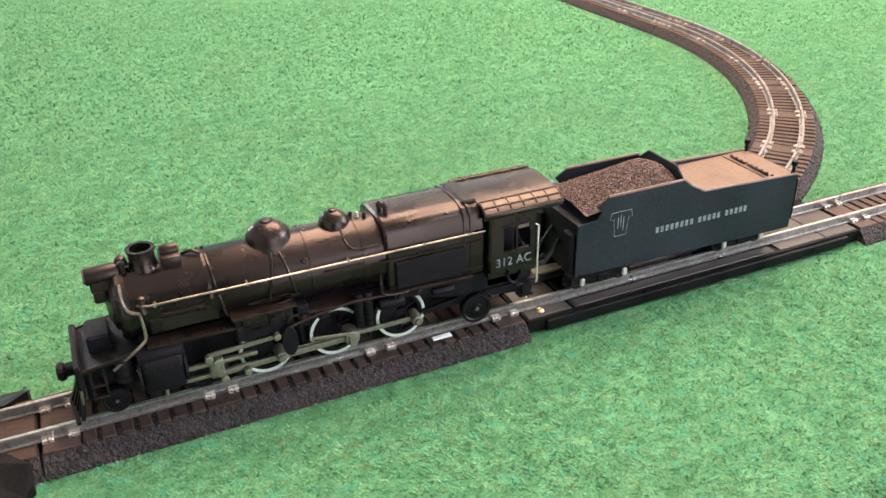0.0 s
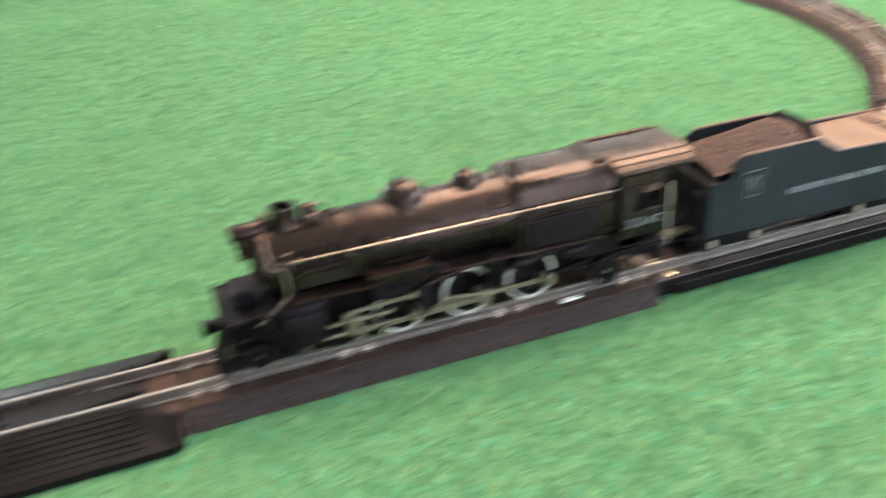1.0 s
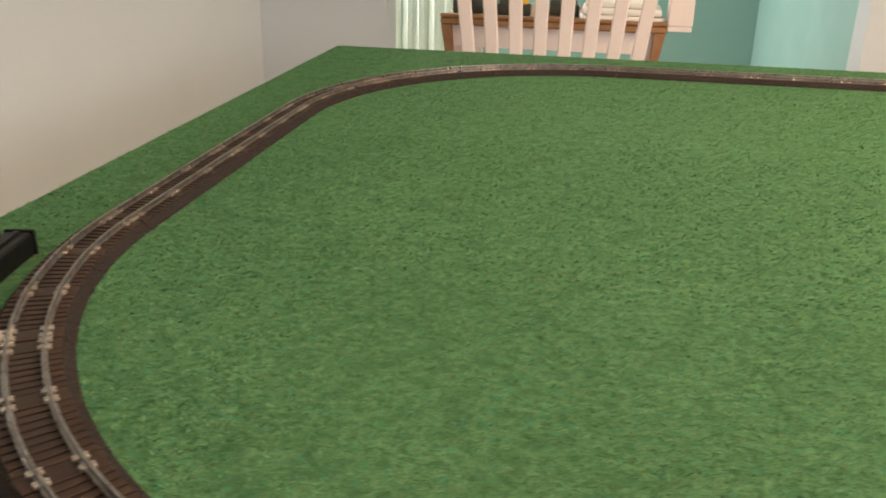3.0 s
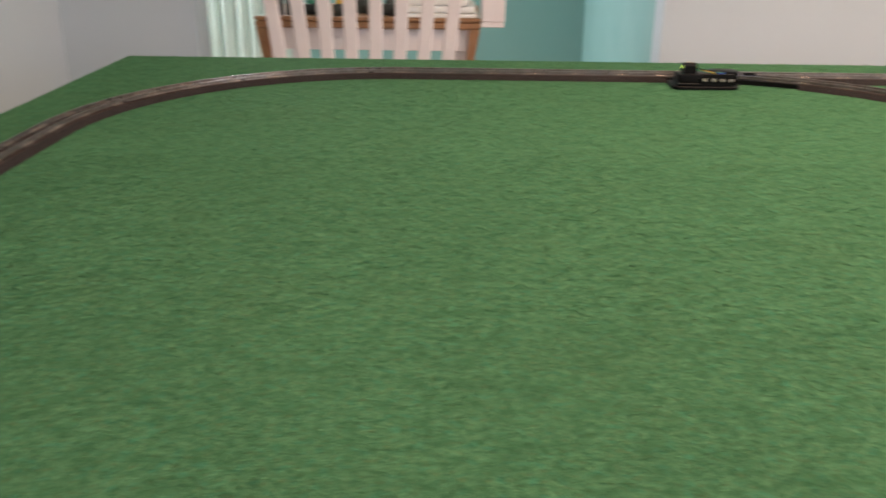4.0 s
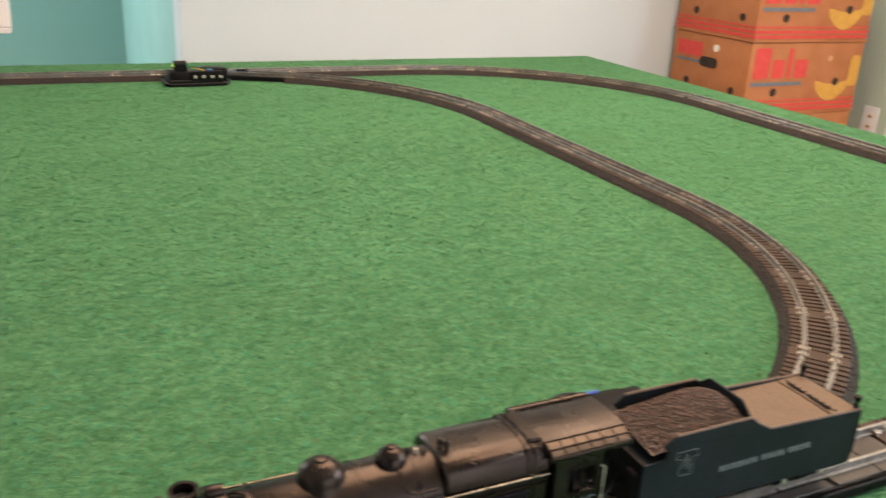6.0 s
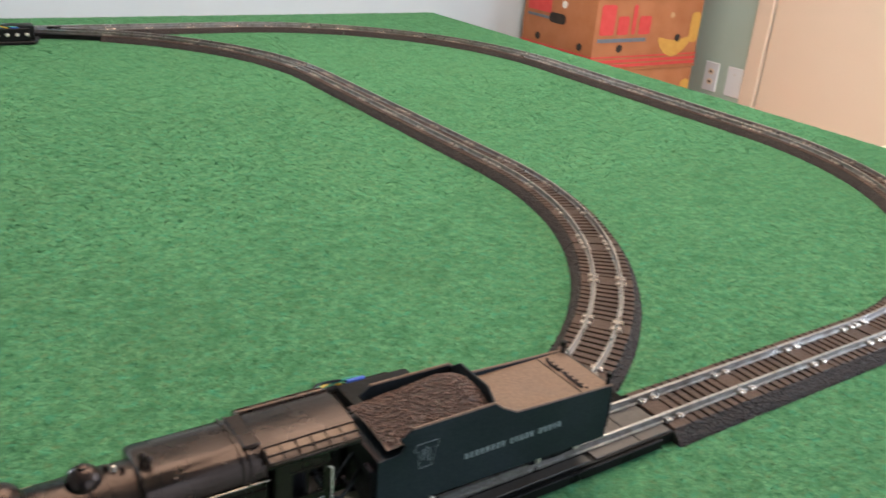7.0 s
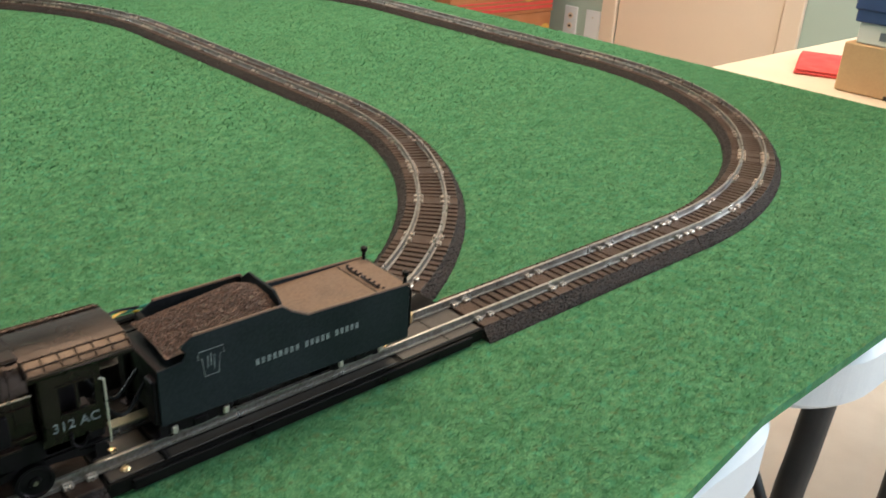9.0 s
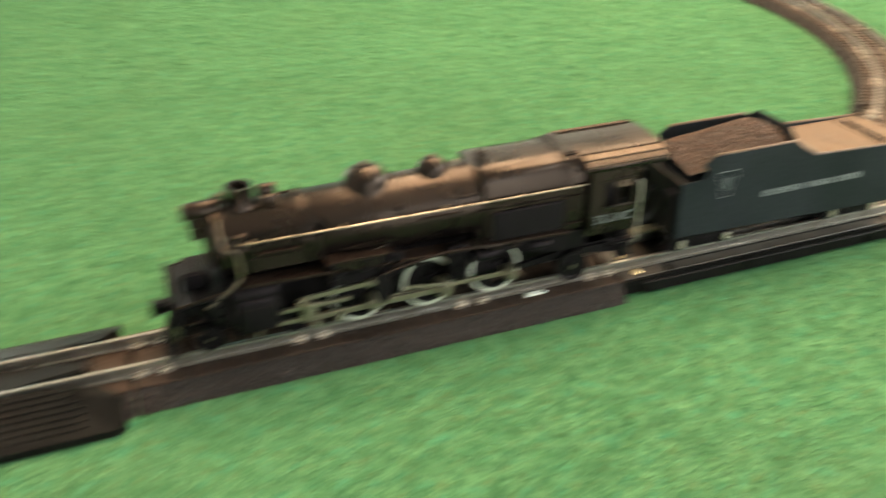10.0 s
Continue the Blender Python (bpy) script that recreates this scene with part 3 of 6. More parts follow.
def track_section(length, angle, label):
    t = thing("track_section", (0, 0, 0), label, "track", "track sections of the layout")
    n = 1 if not angle else 16
    line = track_line(length, angle, n)
    if not angle:
        line = track_line(length, 0, 2)
    cut = [(x + (0.0006 if i == 0 else -0.0006 if i == len(line) - 1 else 0) * math.cos(h), y + (0.0006 if i == 0 else -0.0006 if i == len(line) - 1 else 0) * math.sin(h), h) for i, (x, y, h) in enumerate(line)]
    part("roadbed", sweep(BED, cut), M_BED, t, "dark rubber ballast roadbed")
    for s in (-GAUGE, GAUGE):
        part("rail", sweep(rail_profile(s), line), M_RAIL, t, "worn tinplate rail", True)
    ballast(t, length, angle, 11)
    wide, slim = tie_mesh("wide_tie", 0.0165, 0.0232, 0.0078, 0.0097, M_TIE), tie_mesh("slim_tie", 0.0060, 0.0232, 0.0078, 0.0096, M_TIE)
    clip = tie_mesh("rail_clip", 0.0054, 0.0044, 0.0090, 0.0118, M_CLIP)
    pos = [0.0095 / length, 1 / 3, 2 / 3, 1 - 0.0095 / length]
    for u in pos:
        o = new("tie", wide)
        o.parent, o.matrix_local = t, station(length, angle, u)
        for s in (-GAUGE, GAUGE):
            for du in (-0.0058, 0.0058):
                c = new("rail_clip", clip)
                c.parent, c.matrix_local = t, station(length, angle, u + du / length) @ Matrix.Translation((0, s, 0))
    for a, b in zip(pos, pos[1:]):
        gap = (b - a) * length - 0.0165
        k = round(gap / 0.0088)
        for j in range(k):
            u = a + (0.0165 / 2 + gap * (j + 0.5) / k) / length
            o = new("tie", slim)
            o.parent, o.matrix_local = t, station(length, angle, u)
    return t


def at(x, y, deg):
    return Matrix.Translation((x, y, 0)) @ Matrix.Rotation(radians(deg), 4, "Z")


straight = track_section(L, 0, "straight toy track with brown ties on rubber roadbed")
straight.matrix_world = at(-L, 0, 0)
for x, y, d in ((L, 0, 0), (L, YF, 0), (-L, YF, 0)):
    copy_thing(straight, at(x, y, d))
copy_thing(straight, at(X_LEFT, YF, 0))
STR = SIDE / 2
for cx in (X_LEFT - R, X_RIGHT + R, X_BRANCH + R):
    for k in range(2):
        copy_thing(straight, at(cx, R + k * STR, 90) @ Matrix.Diagonal((STR / L, 1, 1, 1)))
curve = track_section(R * radians(30), 30, "curved toy track with brown ties on rubber roadbed")


def round_corner(cx, cy, a0, angles):
    """Curves counter-clockwise round a centre, from the direction a0 as seen from it."""
    out = []
    for w in angles:
        out.append(at(cx + R * math.cos(radians(a0)), cy + R * math.sin(radians(a0)), a0 + 90))
        a0 += w
    return out


places = []
for cx, cy, a0 in ((X_RIGHT, R, -90), (X_RIGHT, YF - R, 0), (X_LEFT, YF - R, 90), (X_LEFT, R, 180)):
    places += round_corner(cx, cy, a0, (30, 30, 30))
curve.matrix_world = places[0]
for m in places[1:]:
    copy_thing(curve, m)
REST = (90 - TURN) / 2
curve_b = track_section(R * radians(REST), REST, "curved toy track of the inner branch on rubber roadbed")
bplaces = round_corner(X_BRANCH, R, -90 + TURN, (REST, REST)) + round_corner(X_BRANCH, YF - R, 0, (REST, REST))
curve_b.matrix_world = bplaces[0]
for m in bplaces[1:]:
    copy_thing(curve_b, m)

# ---- re-railer section ----
rr = thing("rerailer_track", (X_LEFT, 0, 0), "straight track with black ribbed re-railing ramps along both rails", "track")
RL = -L - X_LEFT
part("roadbed", sweep(BED, [(0.0006, 0, 0), (RL - 0.0006, 0, 0)]), M_BED, rr)
for s in (-GAUGE, GAUGE):
    part("rail", sweep(rail_profile(s), [(0, 0, 0), (RL, 0, 0)]), M_RAIL, rr, "worn tinplate rail", True)
for s in (-1, 1):
    # a slope from the rail head down to the mat, with slanted ends
    e0, e1 = (0.030, 0.004) if s < 0 else (0.002, 0.004)
    bm = bmesh.new()
    top = [(0.010, 0.0150, 0.0140), (RL - 0.040, 0.0150, 0.0140), (RL - 0.014, 0.0185, 0.0128), (RL - e1, 0.0290, 0.0110), (RL - e1, 0.0380, 0.0060), (RL - 0.008, 0.0420, 0.0040), (e0, 0.0420, 0.0040), (e0 * 0.6, 0.0300, 0.0100)]
    vt = [bm.verts.new((x, s * y, z)) for x, y, z in top]
    vb = [bm.verts.new((x, s * y, 0.0004)) for x, y, z in top]
    fs = [bm.faces.new(vt), bm.faces.new(vb)]
    for k in range(len(vt)):
        k2 = (k + 1) % len(vt)
        fs.append(bm.faces.new((vt[k], vt[k2], vb[k2], vb[k])))
    bmesh.ops.recalc_face_normals(bm, faces=fs)
    ramp_ob = part("ramp_plate", bm, M_BAKE, rr, "black ribbed plastic ramp")
    for k in range(7):
        yy = 0.0180 + k * 0.0033
        zz = 0.0140 - (yy - 0.0150) / 0.027 * 0.0100
        part("rib", box(0.036, RL - 0.022, s * yy - 0.0005, s * yy + 0.0005, zz - 0.0006, zz + 0.0006), M_BAKE, ramp_ob)
part("centre_guide", prism([(0.02, -0.004), (0.06, -0.0092), (RL - 0.06, -0.0092), (RL - 0.02, -0.004), (RL - 0.02, 0.004), (RL - 0.06, 0.0092), (0.06, 0.0092), (0.02, 0.004)], "z", 0.0086, 0.0132, bevel=0.001), M_BAKE, rr)
for u in (0.0095, RL - 0.0095):
    o = new("tie", TIES["wide_tie"])
    o.parent, o.matrix_local = rr, Matrix.Translation((u, 0, 0))

# ---- turnout ----


def arc_pts(r, a0, a1, n=14):
    return [(X_BRANCH + r * math.sin(radians(a0 + (a1 - a0) * k / n)), R - r * math.cos(radians(a0 + (a1 - a0) * k / n))) for k in range(n + 1)]


def arc_line(r, a0, a1, n=16):
    return [(*p, radians(a0 + (a1 - a0) * k / n)) for k, p in enumerate(arc_pts(r, a0, a1, n))]


def turnout():
    t = thing("turnout", (0, 0, 0), "remote control toy track turnout on a black base with signal box", "turnout", "turnouts of the layout")
    o_in = arc_pts(R - 0.024, 3, TURN)
    o_out = arc_pts(R + 0.024, 22.5, TURN)
    base = [(0.0006, -0.024), (L - 0.0006, -0.024), (L - 0.0006, 0.019), (o_out[0][0] + 0.008, 0.021)] + o_out[1:] + o_in[::-1] + [(0.0006, 0.026)]
    part("base", prism(base, "z", 0.0008, 0.0086), M_BAKE, t, "black bakelite base")
    part("side_lip", box(0.012, L - 0.012, -0.0262, -0.0238, 0.0006, 0.0074, 0.0006), M_BAKE, t)
    # brown top plates
    for a, b in ((0.002, 0.030), (0.186, L - 0.002)):
        part("top_plate", box(a, b, -0.0225, 0.0175, 0.0086, 0.0096, 0.0004), M_PLATE, t, "dull brown metal plate")
    part("top_plate", box(0.034, 0.182, -0.0225, -0.0150, 0.0086, 0.0095, 0.0004), M_PLATE, t, "dull brown metal plate")
    lp = arc_pts(R + 0.0215, 22.8, TURN - 0.3) + arc_pts(R - 0.0215, 21.0, TURN - 0.3)[::-1]
    part("top_plate", prism(lp, "z", 0.0086, 0.0096), M_PLATE, t, "dull brown metal plate")
    part("groove", box(0.224, 0.2252, -0.0225, 0.0175, 0.0096, 0.0099), M_SLOT, t)
    part("groove", box(0.032, 0.0335, -0.0225, 0.0175, 0.0086, 0.0099), M_SLOT, t)
    # outer rails
    part("rail", sweep(rail_profile(-GAUGE), [(0, 0, 0), (L, 0, 0)]), M_RAIL, t, "", True)
    r_in = [(0, GAUGE, 0.0)] + arc_line(R - GAUGE, 0.5, TURN)
    part("rail", sweep(rail_profile(0), r_in), M_RAIL, t, "", True)
    # frog rails
    part("rail", sweep(rail_profile(GAUGE), [(0.170, 0, 0), (L, 0, 0)]), M_RAIL, t, "", True)
    part("rail", sweep(rail_profile(0), arc_line(R + GAUGE, 19.3, TURN, 8)), M_RAIL, t, "", True)
    part("frog", prism([(0.150, 0.0095), (0.172, 0.0108), (0.172, 0.0145), (0.160, 0.0145)], "z", 0.0086, 0.0135, bevel=0.0004), M_BAKE, t)
    # guard rails
    part("guard_rail", sweep([(-0.0012, 0.0086), (-0.0012, 0.0150), (0.0012, 0.0150), (0.0012, 0.0086)], arc_line(R - GAUGE + 0.0052, 14.5, 20.5, 8)), M_BLUEBOX, t, "dark blue-black guard rail")
    part("guard_rail", box(0.128, 0.178, -0.0082, -0.0066, 0.0086, 0.0142, 0.0004), M_BAKE, t)
    # moving points: a brown tongue with two edge rails
    tongue = [(0.040, -0.0070)] + [(0.150, -0.0050), (0.150, 0.0062)] + [(0.095, 0.0085), (0.040, 0.0050)]
    tg = part("point_tongue", prism(tongue, "z", 0.0088, 0.0122, bevel=0.0005), M_PLATE, t, "brown moving point tongue")
    part("edge_rail", sweep([(-0.0008, 0.0120), (-0.0008, 0.0150), (0.0008, 0.0150), (0.0008, 0.0120)], [(0.041, -0.0064, 0.018), (0.149, -0.0044, 0.018)]), M_RAIL, tg)
    part("edge_rail", sweep([(-0.0008, 0.0120), (-0.0008, 0.0150), (0.0008, 0.0150), (0.0008, 0.0120)], [(0.041, 0.0046, 0.05), (0.095, 0.0079, 0.05), (0.149, 0.0066, -0.02)]), M_RAIL, tg)
    part("pivot", lathe([(0.0, 0.0022), (0.0022, 0.0018), (0.0042, 0.0), ], Matrix.Translation((0.088, 0.001, 0.0122)), 16), M_BRASS, t, "copper pivot rivet", True)
    for x, y in ((0.183, 0.032), (0.186, -0.005), (0.203, 0.0235), (0.012, -0.0175), (0.012, 0.0)):
        part("screw", lathe([(0.0, 0.0016), (0.0016, 0.0013), (0.0026, 0.0)], Matrix.Translation((x, y, 0.0096)), 12), M_BRASS, t, "brass screw", True)
    # motor housing
    hb = [(0.002, 0.0315), (0.060, 0.0335), (0.105, 0.0395), (0.128, 0.0475), (0.122, 0.078), (0.112, 0.098), (0.004, 0.100), (-0.004, 0.092), (-0.004, 0.040)]
    part("housing_base", prism(hb, "z", 0.0008, 0.0066, bevel=0.0012), M_BAKE, t, "black bakelite housing base")
    lo = part("housing", box(0.006, 0.066, 0.049, 0.092, 0.0066, 0.0270, 0.0022, seg=2), M_BAKE, t, "black moulded motor housing", True)
    part("housing", box(0.064, 0.115, 0.056, 0.089, 0.0066, 0.0330, 0.0024, seg=2), M_BAKE, t, "taller black moulded motor housing", True)
    part("foot_step", box(0.003, 0.069, 0.046, 0.095, 0.0064, 0.0120, 0.0015), M_BAKE, t)
    n = 10
    prof = [(0.058, 0.0268), (0.058, 0.0400)] + [(0.058 + 0.011 * (1 - math.cos(math.pi * k / n)), 0.0400 + 0.0055 * math.sin(math.pi * k / n)) for k in range(1, n)] + [(0.080, 0.0400), (0.080, 0.0268)]
    lampb = part("lamp_house", prism(prof, "x", 0.016, 0.040, bevel=0.0006), M_BAKE, t, "black rounded signal lamp house")
    for dx in (-0.0022, 0.0022):
        part("lens", rod((0.0285 + dx, 0.0582, 0.0375), (0.0285 + dx, 0.0572, 0.0375), 0.0021, seg=14), M_LAMP_G, lampb, "glowing green lens")
    part("lens", rod((0.0162, 0.069, 0.037), (0.0152, 0.069, 0.037), 0.0030, seg=14), M_LAMP_Y, lampb, "glowing yellow-green lens")
    part("cap_screw", lathe([(0.0, 0.0012), (0.0020, 0.0010), (0.0030, 0.0)], Matrix.Translation((0.028, 0.069, 0.0455)), 14), M_BRASS, lampb, "brass cap screw", True)
    part("screw", lathe([(0.0, 0.0012), (0.0016, 0.0010), (0.0022, 0.0)], Matrix.Translation((0.014, 0.054, 0.0270)), 12), M_SILVER, t, "nickel screw", True)
    part("terminal_strip", box(0.045, 0.105, 0.0895, 0.096, 0.0066, 0.0290, 0.001), M_BAKE, t)
    for x in (0.052, 0.068, 0.084, 0.100):
        part("terminal_screw", rod((x, 0.0955, 0.0185), (x, 0.0985, 0.0185), 0.0030, seg=12, bevel=0.0005), M_SILVER, t, "bright terminal screw", True)
    for k, (mt, zz) in enumerate(((M_YELLOW, 0.034), (M_BLACKP, 0.036), (M_GREENW, 0.032))):
        line = [(0.040, 0.078 + 0.002 * k, 0.036), (0.052, 0.088 + 0.002 * k, zz), (0.062 + 0.008 * k, 0.0935, 0.0325), (0.070 + 0.008 * k, 0.0935, 0.0295)]
        part("lamp_wire", wire(smooth_points(line, 6), 0.0009, 6), mt, t, "thin insulated lamp wire", True)
    part("crimp", rod((0.074, 0.0925, 0.0305), (0.086, 0.0925, 0.0305), 0.0019, seg=10), M_BLUE, t, "blue crimp terminal", True)
    return t


t1 = turnout()
copy_thing(t1, Matrix.Translation((0, YF, 0)) @ Matrix.Diagonal((1, -1, 1, 1)))

# ---- locomotive, heading along -x; heights from the rail top ----


def ring_x(x, r, w, t, bm=None, seg=40):
    m = Matrix.Translation((x, 0, 0.0495)) @ Matrix.Rotation(radians(90), 4, "Y")
    return lathe([(r, -w), (r + t, -w), (r + t, w), (r, w)], m, seg, bm)


def driver(parent, x, side):
    """A spoked driving wheel with a white tyre; side -1 is the near side."""
    r, y0 = 0.0138, side * 0.0128
    m = Matrix.Translation((x, y0, r)) @ Matrix.Rotation(radians(90), 4, "X")
    w = part("driving_wheel", lathe([(0.0036, -0.0016), (0.0036, 0.0016)], m, 20), M_CHASSIS, parent, "black spoked driving wheel", True)
    bm = lathe([(0.0104, -0.0016), (0.0124, -0.0016), (0.0124, 0.0016), (0.0104, 0.0016), (0.0104, -0.0016)], m, 36)
    lathe([(0.0, -0.0018), (0.0036, -0.0018), (0.0036, 0.0018), (0.0, 0.0018)], m, 20, bm)
    for k in range(12):
        a = 2 * math.pi * k / 12
        p0 = m @ Vector((0.003 * math.cos(a), 0.003 * math.sin(a), 0))
        p1 = m @ Vector((0.0108 * math.cos(a), 0.0108 * math.sin(a), 0))
        part("spoke", rod(p0, p1, 0.0008, 0.0007, 6), M_CHASSIS, w)
    cw = [(0.0102 * math.cos(radians(100 + 10 * k)), 0.0102 * math.sin(radians(100 + 10 * k))) for k in range(17)]
    bm2 = prism([(x + a, r + b) for a, b in cw], "y", y0 - 0.0014, y0 + 0.0014)
    part("counterweight", bm2, M_CHASSIS, w)
    part("centre", bm, M_CHASSIS, w, "", True)
    part("tyre", lathe([(0.0122, -0.0019), (0.0136, -0.0019), (0.0138, -0.0015), (0.0138, 0.0019), (0.0122, 0.0019), (0.0122, -0.0019)], m, 44), M_TYRE, w, "white painted tyre", True)


def small_wheel(parent, x, side, r, y=0.0128):
    m = Matrix.Translation((x, side * y, r)) @ Matrix.Rotation(radians(90), 4, "X")
    w = part("wheel", lathe([(0, -0.0022), (r * 0.3, -0.0022), (r * 0.34, -0.0014), (r * 0.76, -0.0012), (r * 0.84, -0.0019), (r, -0.0019), (r, 0.0019), (r * 0.84, 0.0019), (r * 0.76, 0.0012), (r * 0.34, 0.0014), (r * 0.3, 0.0022), (0, 0.0022)], m, 24), M_CHASSIS, parent, "small black truck wheel", True)
    part("axle_cap", rod((x, side * (y + 0.0016), r), (x, side * (y + 0.0028), r), r * 0.13, seg=10), M_ROD, w, "worn bright axle end", True)


loco = thing("steam_locomotive", (0, 0, RAIL), "black die-cast toy steam locomotive with white-rimmed drivers, standing on track", "locomotive")
ZC, X0 = 0.0495, -0.206
mx = Matrix.Translation((0, 0, ZC)) @ Matrix.Rotation(radians(90), 4, "Y")
part("boiler", lathe([(0.0, X0), (0.0172, X0), (0.0176, X0 + 0.0015), (0.0176, -0.166), (0.0178, -0.1655), (0.0184, -0.118), (0.0188, -0.09), (0.0188, -0.060), (0.0, -0.060)], mx, 56), M_LOCO, loco, "glossy black boiler with brown sheen", True)
for x in (-0.1665, -0.1175, -0.0905):
    part("boiler_band", ring_x(x, 0.0177 if x < -0.15 else 0.0183 if x < -0.1 else 0.0186, 0.0007, 0.0006), M_LOCO, loco, "", True)
part("smokebox_front", lathe([(0.0, X0 - 0.0062), (0.006, X0 - 0.0058), (0.0118, X0 - 0.0035), (0.0125, X0 - 0.0022), (0.0160, X0 - 0.0020), (0.0176, X0 - 0.0004), (0.0176, X0 + 0.001), (0.0, X0 + 0.001)], mx, 44), M_LOCO, loco, "domed black smokebox door", True)
part("front_ring", ring_x(X0 + 0.0022, 0.0172, 0.0012, 0.0011), M_LOCO, loco, "", True)
hl = part("headlamp", rod((-0.2185, 0, 0.0665), (-0.2035, 0, 0.0665), 0.0042, 0.0046, 20, None, 0.0006), M_LOCO, loco, "black cylindrical headlamp", True)
part("lens", rod((-0.2192, 0, 0.0665), (-0.2180, 0, 0.0665), 0.0034, seg=18), M_HEAD, hl, "unlit brownish glass lens")
part("lamp_bracket", box(-0.2170, -0.2050, -0.0040, 0.0040, 0.0590, 0.0650, 0.0008), M_LOCO, loco)
part("number_lamp", box(-0.2165, -0.2105, -0.0040, 0.0040, 0.0535, 0.0600, 0.0008), M_LOCO, loco)
st = part("smokestack", lathe([(0.0080, -0.004), (0.0066, -0.001), (0.0060, 0.002), (0.0060, 0.0060), (0.0066, 0.0064), (0.0066, 0.0078), (0.0048, 0.0078), (0.0046, 0.002), (0.0, 0.002)], Matrix.Translation((-0.1925, 0, 0.0680)), 28), M_LOCO, loco, "short black smokestack with open top", True)
part("stack_bore", rod((-0.1925, 0, 0.0701), (-0.1925, 0, 0.0716), 0.0046, seg=20), M_SLOT, st)
part("bell_bracket", box(-0.2035, -0.2005, -0.0050, 0.0050, 0.0655, 0.0725, 0.0008), M_LOCO, loco)
part("bell", lathe([(0.0034, 0.0), (0.0030, 0.0016), (0.0022, 0.0040), (0.0, 0.0052)], Matrix.Translation((-0.2020, 0, 0.0690)), 18), M_LOCO, loco, "", True)
hw = part("feedwater_heater", box(-0.1850, -0.1755, -0.0068, 0.0068, 0.0645, 0.0712, 0.0016, seg=2), M_LOCO, loco, "", True)
part("heater_cap", rod((-0.1845, 0, 0.0717), (-0.1762, 0, 0.0717), 0.0030, seg=16, bevel=0.0006), M_LOCO, hw, "", True)
part("sand_pipe", wire(smooth_points([(-0.175, 0.002, 0.0672), (-0.171, 0.0, 0.0690), (-0.167, -0.002, 0.0680)], 5), 0.0008), M_LOCO, loco, "", True)


def dome(x, r, h, name, label):
    prof = [(r * 1.20, -0.0046), (r * 1.05, -0.0020), (r, 0.0004)] + [(r * math.cos(radians(a)), 0.0004 + h * math.sin(radians(a))) for a in range(10, 91, 10)]
    d = part(name, lathe(prof, Matrix.Translation((x, 0, ZC + 0.0176)) @ Matrix.Diagonal((1.06, 1, 1, 1)), 32), M_LOCO, loco, label, True)
    part("hatch", lathe([(r * 0.30, 0.0), (r * 0.28, 0.0010), (0.0, 0.0016)], Matrix.Translation((x, 0, ZC + 0.0176 + h)), 16), M_LOCO, d, "", True)
    return d


dome(-0.1335, 0.0104, 0.0090, "steam_dome", "large rounded black dome")
dome(-0.1000, 0.0074, 0.0074, "sand_dome", "smaller rounded black dome")
for dx in (-0.003, 0.003):
    part("sand_pipe", wire(smooth_points([(-0.1335 + dx * 0.6, -0.0102, ZC + 0.0150), (-0.1335 + dx, -0.0150, ZC + 0.0112), (-0.1335 + dx * 1.6, -0.0186, ZC + 0.003), (-0.1335 + dx * 2.2, -0.0190, ZC - 0.006)], 5), 0.0007, 6), M_LOCO, loco, "", True)
part("sand_pipe", wire(smooth_points([(-0.099, -0.0075, ZC + 0.0172), (-0.0985, -0.0140, ZC + 0.0128), (-0.0950, -0.0165, ZC + 0.0098), (-0.083, -0.0168, ZC + 0.0094)], 5), 0.0007, 6), M_LOCO, loco, "", True)
for k in range(3):
    part("safety_valve", rod((-0.0905 + 0.003 * k, 0.002 - 0.002 * k, ZC + 0.018), (-0.0905 + 0.003 * k, 0.002 - 0.002 * k, ZC + 0.0215), 0.0011, 0.0008, 10), M_SILVER if k == 1 else M_LOCO, loco, "", True)

for k in range(2):
    for j in range(5):
        a = radians(128 + 9 * j)
        part("rivet", lathe([(0.0006, 0), (0.0004, 0.0005), (0, 0.0006)], Matrix.Translation((-0.1795 + 0.004 * k, 0.0176 * math.cos(a), ZC + 0.0176 * math.sin(a))) @ Matrix.Rotation(a - radians(90), 4, "X"), 6), M_WORN, loco)
part("check_valve", rod((-0.1210, -0.0165, ZC + 0.0095), (-0.1210, -0.0190, ZC + 0.0110), 0.0016, seg=10, bevel=0.0003), M_LOCO, loco)
part("front_post", lathe([(0.0020, 0), (0.0016, 0.001), (0.0013, 0.0060), (0.0020, 0.0066), (0.0020, 0.0080), (0.0, 0.0092)], Matrix.Translation((-0.1975, -0.0190, 0.0525)), 12), M_LOCO, loco, "", True)
part("wash_plug", rod((-0.1945, -0.0155, ZC + 0.0085), (-0.1945, -0.0182, ZC + 0.0098), 0.0013, seg=8), M_WORN, loco)
for x, z0, z1 in ((-0.1900, -0.0010, 0.0000), (-0.1500, -0.0060, -0.0050), (-0.1120, 0.0020, 0.0028)):
    part("boiler_strip", box(x, x + 0.020, -0.0192, -0.0172, ZC + z0, ZC + z1), M_WORN, loco)
for z in (0.0345, 0.0500):
    part("firebox_seam", box(-0.0790, -0.0260, -0.0209, -0.0190, z, z + 0.0006), M_WORN, loco)
part("washout_pipe", wire(smooth_points([(-0.0840, -0.0205, 0.0440), (-0.0845, -0.0222, 0.0400), (-0.0830, -0.0225, 0.0330), (-0.0700, -0.0225, 0.0315)], 5), 0.0008, 6), M_LOCO, loco, "", True)

